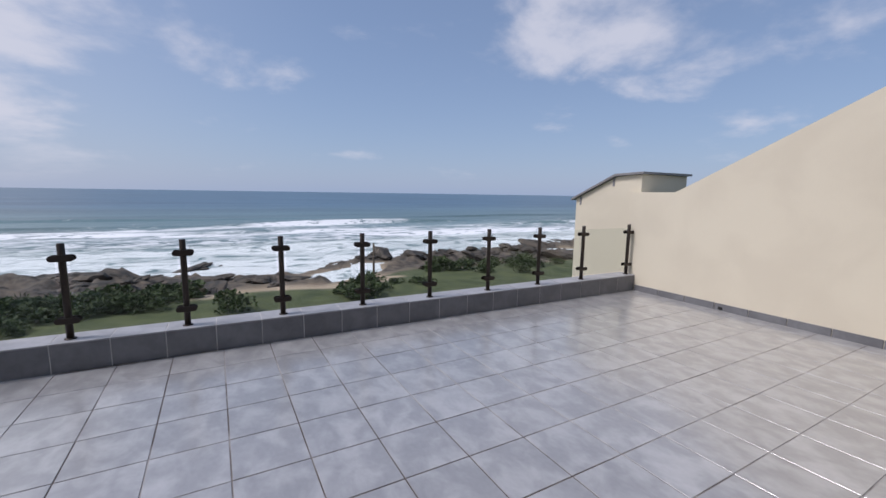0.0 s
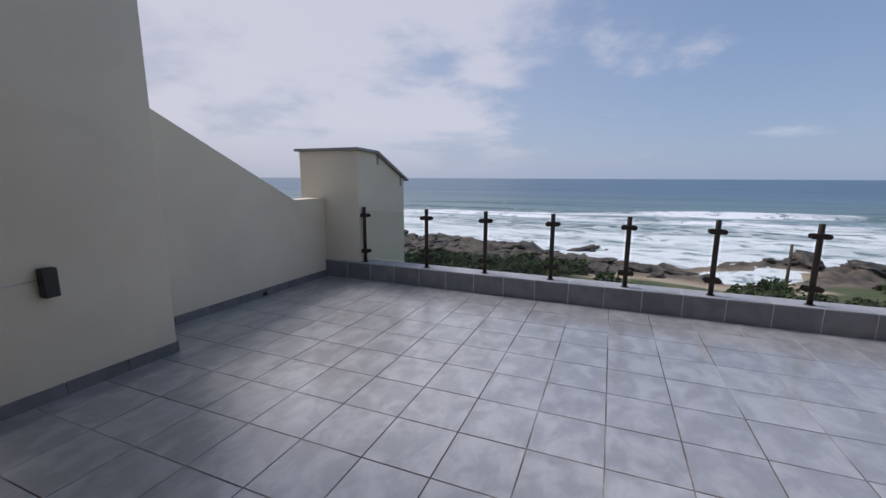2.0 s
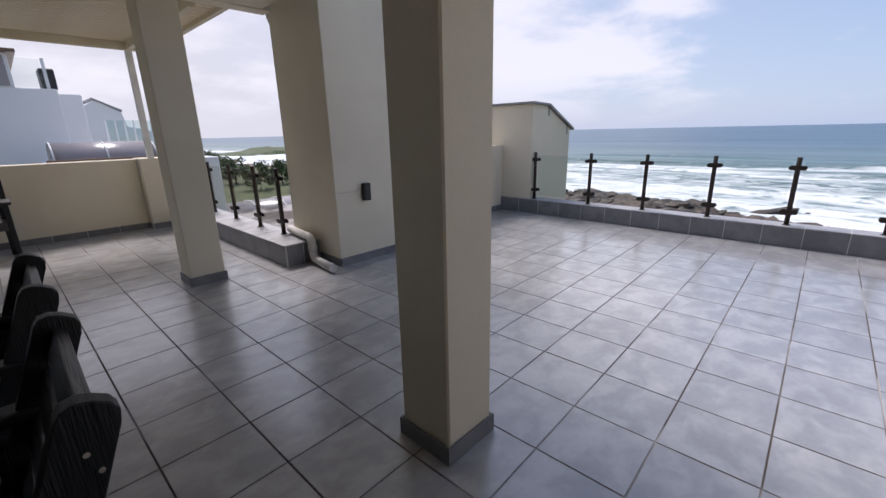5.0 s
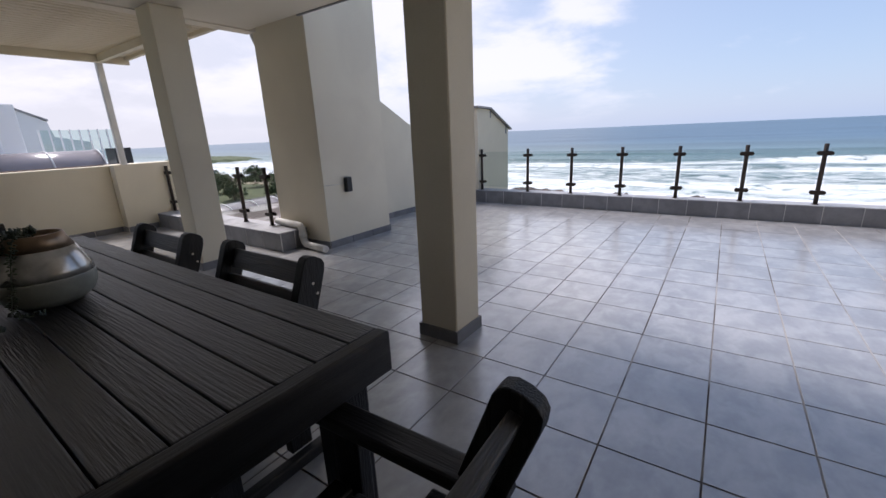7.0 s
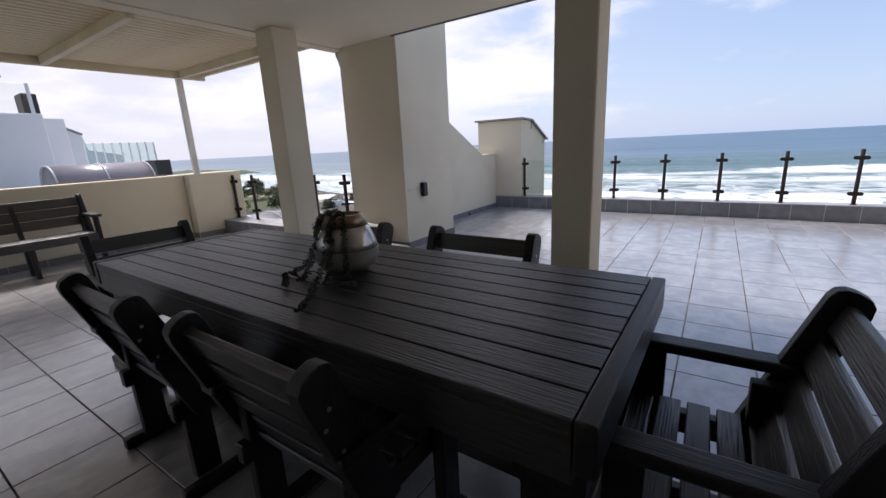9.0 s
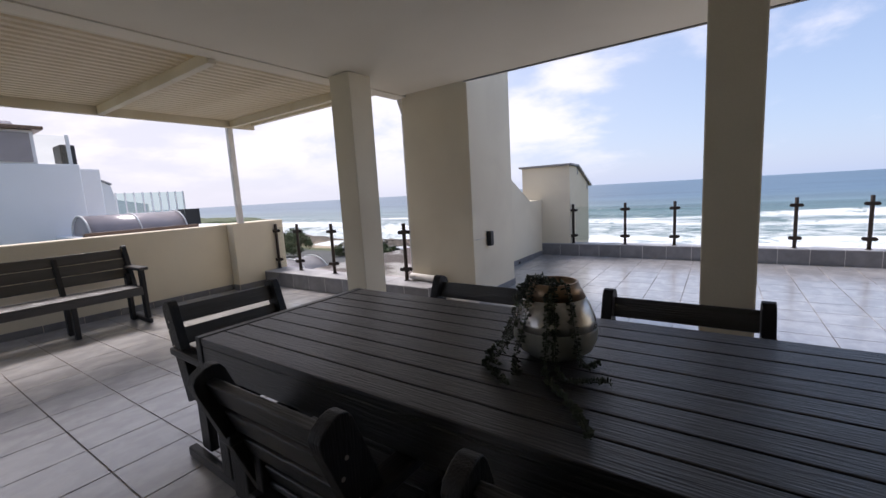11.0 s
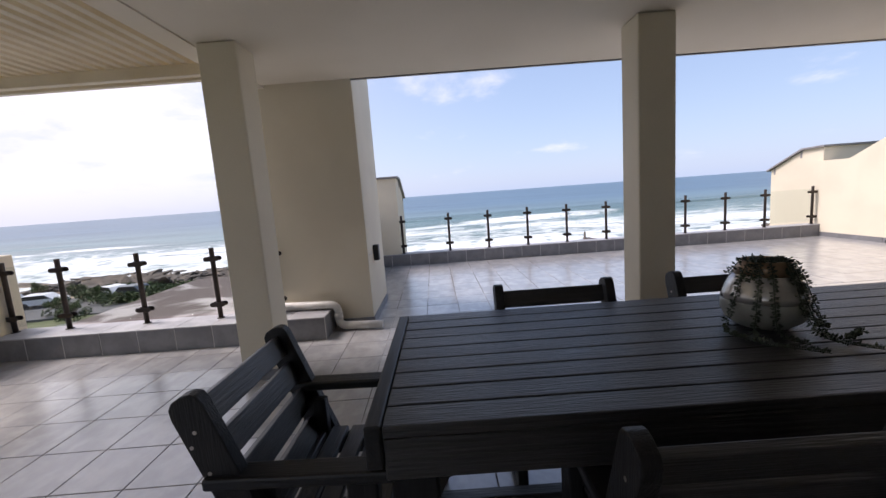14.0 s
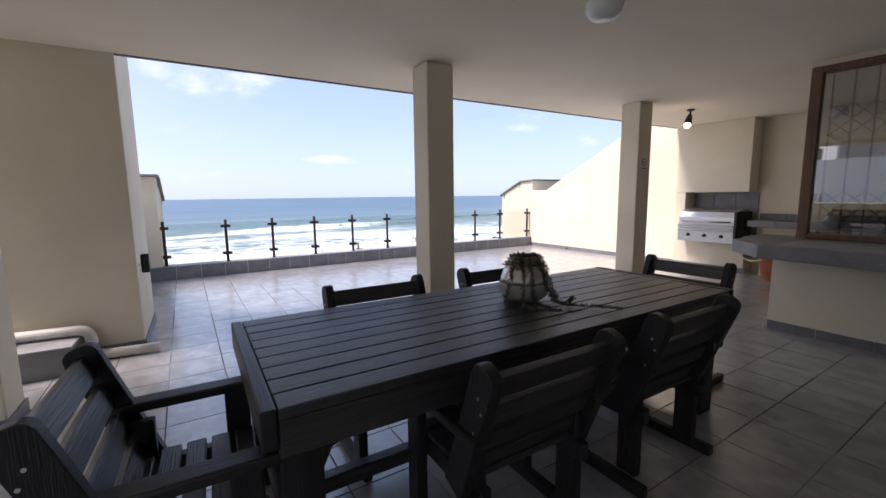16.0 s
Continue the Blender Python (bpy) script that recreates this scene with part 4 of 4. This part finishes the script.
while n_bush < 290:
    x = rr.uniform(-44, 44)
    y = shore(x) - 19.5 - abs(rr.gauss(0, 2.6))
    if noise.noise((x * 0.09, y * 0.09, 3.3)) < -0.25 or (x > 20 and rr.random() < 0.7):
        continue
    s = rr.uniform(0.7, 1.6)
    sp = rr.random() < 0.13
    o = new("aloe_bush" if sp else "bush", rr.choice(spikes if sp else bushes))
    o.matrix_basis = pose(x, y, land(x, y) - 0.08, 0, 0, rr.uniform(0, 360)) @ Matrix.Diagonal((s * 1.2, s * 1.1, s * rr.uniform(0.6, 0.95), 1))
    tagged(o, "dark green wind-clipped coastal bush" if not sp else "spiky grey-green coastal shrub", "bush", "coastal bushes")
    n_bush += 1

# pole on the beach
pole = thing("wooden_pole", "weathered grey wooden pole by the beach", "pole", at=pose(14.0, 42.0, land(14.0, 42.0) - 0.3))
part("shaft", lathe_bm([(0.14, 0), (0.11, 4.6)], 10), BARK, pole)


# trees towards the headland
def tree(x, y, z, h, seed):
    r = random.Random(seed)
    t = thing("tree", "dark green coastal tree with a spreading crown", "tree", "coastal trees", at=pose(x, y, z))
    bm = tube_bm([(0, 0, -0.2), (0.1 * h * r.uniform(-1, 1), 0, 0.35 * h), (0.15 * h * r.uniform(-1, 1), 0.1, 0.7 * h)], 0.035 * h, 8)
    for _ in range(4):
        a = r.uniform(0, 6.28)
        tube_bm([(0, 0, 0.32 * h), (0.2 * h * math.cos(a), 0.2 * h * math.sin(a), 0.55 * h), (0.34 * h * math.cos(a), 0.34 * h * math.sin(a), 0.75 * h)], 0.014 * h, 6, bm)
    part("trunk", bm, BARK, t)
    cr = bmesh.new()
    lobes = [(Vector((r.uniform(-0.42, 0.42) * h, r.uniform(-0.42, 0.42) * h, r.uniform(0.22, 0.85) * h)), r.uniform(0.14, 0.24) * h) for _ in range(16)]
    for _ in range(1500):
        c, rad = r.choice(lobes)
        d = Vector((r.gauss(0, 1), r.gauss(0, 1), r.gauss(0, 0.8))).normalized()
        p = c + d * rad * r.uniform(0.6, 1.1)
        u = Vector((r.gauss(0, 1), r.gauss(0, 1), r.gauss(0, 1))).normalized() * r.uniform(0.03, 0.06) * h
        w_ = u.cross(d).normalized() * u.length * 0.6
        cr.faces.new([cr.verts.new(q) for q in (p - u, p + w_, p + u, p - w_)])
    part("crown", cr, BUSH, t)


for i, (x, y, h) in enumerate([(-37, 33, 4.2), (-41, 36, 4.6), (-47, 45, 4.0), (-52, 40, 5.0), (-60, 38, 5.5), (-67, 33, 5.5), (-74, 29, 6), (-80, 36, 6), (-88, 30, 6.5),
                                (-95, 22, 7), (-102, 30, 7), (-110, 24, 7), (-120, 32, 8), (-70, 44, 5), (-82, 46, 5.5), (-57, 50, 4)]):
    tree(x, y, -8.0, h * (0.45 if x > -60 else 0.85), 40 + i)

# far headland, low and wooded
hm = bmesh.new()
for i in range(50):
    y = 100 + i * 1.5
    hgt = 5.5 * math.sin(math.pi * i / 49) ** 0.7 * (0.8 + 0.35 * noise.noise((y * 0.09, 0, 0)))
    for j in range(7):
        a = math.pi * j / 6
        hm.verts.new((-300 - 26 * math.cos(a), y, SEA - 0.3 + hgt * math.sin(a) + 0.8 * noise.noise((y * 0.3, j * 1.7, 0))))
hm.verts.ensure_lookup_table()
for i in range(49):
    for j in range(6):
        hm.faces.new((hm.verts[i * 7 + j], hm.verts[(i + 1) * 7 + j], hm.verts[(i + 1) * 7 + j + 1], hm.verts[i * 7 + j + 1]))
bmesh.ops.recalc_face_normals(hm, faces=hm.faces[:])
solid("backdrop_headland", hm, BUSH, "low wooded headland in the distance", "headland")

# car park and cars
ASPH = material("asphalt", (0.13, 0.13, 0.13), 0.9, dark=(0.09, 0.09, 0.09), scale=0.5, fine=0.3)
solid("road_car_park", prism_bm([(-64, 30), (-24, 38), (-22, 44.5), (-66, 44)], "z", -8.3, -7.86), ASPH, "grey asphalt car park by the shore", "car park")


def car(x, y, turn, paint):
    c = thing("car", "parked car by the shore", "car", "parked cars", at=pose(x, y, -7.86, 0, 0, turn))
    side = [(-2.05, 0.35), (2.05, 0.35), (2.1, 0.75), (1.25, 0.95), (0.6, 1.42), (-1.5, 1.45), (-2.05, 0.95)]
    part("body", prism_bm(side, "y", -0.85, 0.85, 0.05), paint, c)
    glass = [(1.1, 0.97), (0.55, 1.36), (-1.4, 1.38), (-1.8, 0.97)]
    for y0, y1 in ((-0.872, -0.852), (0.852, 0.872)):
        part("side_window", prism_bm(glass, "y", y0, y1), BLACK, c, "dark side window")
    for wx in (-1.3, 1.3):
        for wy in (-0.78, 0.78):
            wh = part("wheel", lathe_bm([(0.33, -0.1), (0.33, 0.1)], 18), BLACK, c, "black tyre")
            wh.matrix_basis = pose(wx, wy, 0.33, 90, 0, 0)


PAINTS = [material("car_paint_silver", (0.45, 0.46, 0.47), 0.3, 0.5), material("car_paint_white", (0.7, 0.7, 0.7), 0.3), material("car_paint_grey", (0.12, 0.14, 0.16), 0.3, 0.4)]
for x, y, t, p in ((-27.5, 41.2, 10, 0), (-38.5, 42.2, 170, 2), (-41.2, 43.0, 150, 1), (-47, 40.5, 15, 1), (-52, 41, 170, 0)):
    car(x, y, t, PAINTS[p])

# pale sheet-metal roof below the side parapet
roof = thing("house_roof", "pale green-white ribbed metal roof of a lower house", "roof", "", "structure")
part("sheet", prism_bm([(-24.0, -4.3), (-14.6, -2.9), (-7.3, -3.9), (-7.3, -4.05), (-14.6, -3.05), (-24.0, -4.45)], "y", 1.5, 17.0), ROOFM, roof)
for i in range(34):
    y = 1.7 + i * 0.46
    part("rib", prism_bm([(-24.0, -4.298), (-14.6, -2.898), (-7.3, -3.898), (-7.3, -3.86), (-14.6, -2.86), (-24.0, -4.26)], "y", y, y + 0.05), ROOFM, roof)
part("house_wall", box_bm(-23.4, -7.7, 2.0, 16.5, -8.2, -4.4), FARWHITE, roof)

# white neighbour block with a barrel skylight and glass balustrade
nb = thing("neighbour_building", "white rendered neighbouring building with balcony glass", "building", "", "structure")
part("wall", box_bm(-20.0, -13.0, -14.0, -0.75, -8.2, 2.50, 0.02), FARWHITE, nb)
part("return_wall", box_bm(-20.0, -13.3, -0.748, -0.30, -8.2, 2.42, 0.02), FARWHITE, nb)
part("upper_room", box_bm(-20.0, -13.02, -14.0, -1.45, 2.502, 3.22, 0.01), FARWHITE, nb)
for i in range(4):
    wd = part("window", box_bm(-13.018, -12.99, -3.9 - i * 2.6, -1.52 - i * 2.6, 2.53, 3.16), SMOKED, nb, "mauve tinted window")
part("roof_fascia", box_bm(-20.2, -12.85, -14.2, -1.30, 3.222, 3.30, 0.01), TIMBER, nb, "brown roof fascia")
part("screen_post", box_bm(-13.06, -13.0, -0.92, -0.86, 2.50, 3.16), FARWHITE, nb)
gl = part("balcony_screen", box_bm(-13.04, -13.02, -1.44, -0.94, 2.52, 3.14), GLASS, nb, "clear balcony screen")
gl.visible_shadow = False


part("air_conditioner", box_bm(-13.9, -13.3, -0.98, -0.70, 2.502, 2.98, 0.02), BLACK, nb, "dark equipment box")
far = thing("far_building", "stepped white neighbouring building further off", "building", "", "structure")
part("wall", prism_bm([(-1.0, -8.2), (2.3, -8.2), (2.3, 1.55), (1.35, 1.75), (1.25, 2.25), (0.55, 2.62), (0.3, 2.45), (-1.0, 2.3)], "x", -22.0, -18.0), FARWHITE, far)
part("coping", prism_bm([(0.5, 2.63), (1.28, 2.26), (1.28, 2.32), (0.5, 2.70)], "x", -22.05, -17.95), FLASH, far)


def barrel(name, x0, x1, y0, y1, z, h, parent_thing):
    line = [(x0 + (x1 - x0) * (0.5 - 0.5 * math.cos(math.pi * i / 12)), z + h * math.sin(math.pi * i / 12)) for i in range(13)]
    bm = bmesh.new()
    a = [bm.verts.new((x, y0, zz)) for x, zz in line]
    b = [bm.verts.new((x, y1, zz)) for x, zz in line]
    for i in range(12):
        f = bm.faces.new((a[i], a[i + 1], b[i + 1], b[i]))
        f.smooth = True
    bm.faces.new(a[::-1])
    bm.faces.new(b)
    return part(name, bm, SMOKED, parent_thing, "smoked barrel skylight")


barrel("skylight", -17.0, -13.2, -6.5, -1.7, 3.302, 0.30, nb)
nb2 = thing("neighbour_terrace", "lower neighbouring terrace with a barrel skylight and glass balustrade", "building", "", "structure")
part("wall", box_bm(-14.2, -10.6, -1.4, 1.75, -8.2, 0.86, 0.02), FARWHITE, nb2)
sky_light = barrel("skylight", -12.2, -11.0, -1.25, 0.55, 0.862, 0.42, nb2)
for y in (-1.27, -0.37, 0.55):
    rib = [(-12.22 + 1.24 * (0.5 - 0.5 * math.cos(math.pi * i / 12)), y, 0.86 + 0.43 * math.sin(math.pi * i / 12)) for i in range(13)]
    part("skylight_rib", tube_bm(rib, 0.018, 6), WHITEP, sky_light, "white skylight rib")
low_light = thing("roof_skylight", "smoked barrel skylight on a white base on the lower roof", "skylight", "", "structure")
part("base", box_bm(-17.6, -15.0, 3.2, 8.1, -4.2, -1.95, 0.02), FARWHITE, low_light)
low_barrel = barrel("glazing", -17.4, -15.2, 3.35, 7.95, -1.948, 0.75, low_light)
for y in (3.35, 4.5, 5.65, 6.8, 7.95):
    rib = [(-17.42 + 2.24 * (0.5 - 0.5 * math.cos(math.pi * i / 12)), y, -1.95 + 0.77 * math.sin(math.pi * i / 12)) for i in range(13)]
    part("skylight_rib", tube_bm(rib, 0.03, 6), WHITEP, low_barrel, "white skylight rib")
part("skylight_sill", box_bm(-10.98, -10.85, -1.4, 0.75, 0.862, 0.94), TIMBER, nb2)
part("chimney_box", box_bm(-13.6, -12.9, 1.35, 1.74, 0.862, 1.30), BLACK, nb2)
for i in range(9):
    y = 0.15 + i * 0.21
    part("balustrade_post", box_bm(-14.02, -13.98, y - 0.018, y + 0.018, 0.862, 1.84), FARWHITE, nb2)
gl = part("balustrade_glass", box_bm(-14.005, -13.995, 0.15, 1.83, 1.0, 1.83), glass_material("green_glass", (0.84, 0.91, 0.90)), nb2, "green-tinted glass balustrade")
gl.visible_shadow = False

# ---- tiles: floor, parapets, skirtings ----
PX, PYT, TURN_T = 0.3755, 0.3765, 1.0
tile_me = mesh_of("tile", box_bm(-PX / 2 + 0.0035, PX / 2 - 0.0035, -PYT / 2 + 0.0035, PYT / 2 - 0.0035, -0.010, 0.0, 0.0013), TILE)
rest = bmesh.new()
ct, st = math.cos(radians(TURN_T)), math.sin(radians(TURN_T))
AX, AY = -0.005, -0.312           # a crossing of joints
tr = random.Random(3)
count = 0
for i in range(-22, 20):
    for j in range(-21, 13):
        u, v = (i + 0.5) * PX, (j + 0.5) * PYT
        x, y = AX + u * ct - v * st, AY + u * st + v * ct
        if not (-6.95 < x < 6.1 and -6.9 < y < PY + 0.16):
            continue
        if -3.65 < x < LX - 0.2 and y > 0.4 or x < -3.6 and y > 0.1 or x > RX + 0.3 and y > 0.1:
            continue
        if -3.1 < x < 3.4 and -1.55 < y < 3.6 and count < 300:
            o = new("tile", tile_me)
            o.parent = floor
            o.matrix_basis = pose(x, y, tr.uniform(-0.0005, 0.0005), tr.gauss(0, 0.05), tr.gauss(0, 0.05), TURN_T)
            count += 1
        else:
            own = box_bm(-PX / 2 + 0.0035, PX / 2 - 0.0035, -PYT / 2 + 0.0035, PYT / 2 - 0.0035, -0.010, 0.0, 0.0013)
            own.transform(pose(x, y, tr.uniform(-0.0005, 0.0005), 0, 0, TURN_T))
            join_bm(rest, own)
tagged(part("floor_tiles", rest, TILE, floor), kind="stuff")


def row_of_tiles(parent, x0, x1, step, y0, y1, z0, z1, mat, along="x"):
    n = max(1, round((x1 - x0) / step))
    s = (x1 - x0) / n
    a = (0.0035, s - 0.0035, y0, y1, z0, z1) if along == "x" else (y0, y1, 0.0035, s - 0.0035, z0, z1)
    me = mesh_of("tile", box_bm(*a, 0.0015), mat)
    for i in range(n):
        o = new("tile", me)
        o.parent = parent
        o.matrix_basis = pose(x0 + i * s, 0, 0) if along == "x" else pose(0, x0 + i * s, 0)


row_of_tiles(parapet, LX, RX, 0.368, PY, PY + 0.0115, 0.0, PT - 0.013, TILE2)
row_of_tiles(parapet, LX, RX, 0.368, PY - 0.002, PY + 0.265, PT - 0.0115, PT, COPING)
row_of_tiles(parapet_side, -6.655, -3.262, 0.368, -0.20, -0.1885, 0.0, PT - 0.013, TILE2)
row_of_tiles(parapet_side, -6.655, -3.258, 0.368, -0.202, 0.19, PT - 0.0115, PT, COPING)
row_of_tiles(parapet_side, -0.187, 0.19, 0.188, -3.2695, -3.258, 0.0, PT - 0.013, TILE2, "y")


def skirting(name, x0, x1, y0, y1, along):
    s = thing(name, "low grey tile skirting along the plastered wall", "skirting", "", "structure")
    if along == "x":
        row_of_tiles(s, x0, x1, 0.368, y0, y1, 0.0, 0.085, TILE2)
    else:
        row_of_tiles(s, y0, y1, 0.368, x0, x1, 0.0, 0.085, TILE2, "y")
    return s


skirting("baseboard_west", LX + 0.0005, LX + 0.012, 1.295, PY - 0.004, "y")
skirting("baseboard_pier", -2.8395, -2.828, 0.195, 1.28, "y")
skirting("baseboard_pier_end", -3.41, -2.83, 1.2805, 1.292, "x")
skirting("baseboard_pier_front", -3.25, -2.828, 0.181, 0.1925, "x")
e = skirting("baseboard_east", -0.012, -0.0005, 0.05, PY - 0.01, "y")
e.matrix_basis = pose(RX + 0.11, 0, 0, 0, 0, 1.7)
skirting("baseboard_bench", -6.8395, -6.828, -7.0, -0.652, "y")
skirting("baseboard_bench_end", -6.6595, -6.648, -0.638, -0.204, "y")
skirting("baseboard_bench_step", -6.826, -6.662, -0.6515, -0.6385, "x")
sv = skirting("baseboard_servery", -0.012, -0.0005, -1.15, 0.0, "y")
sv.matrix_basis = pose(2.4985, -2.602, 0, 0, 0, -1.3)
skirting("baseboard_braai", BX - 0.012, BX - 0.0005, -1.2, 0.03, "y")
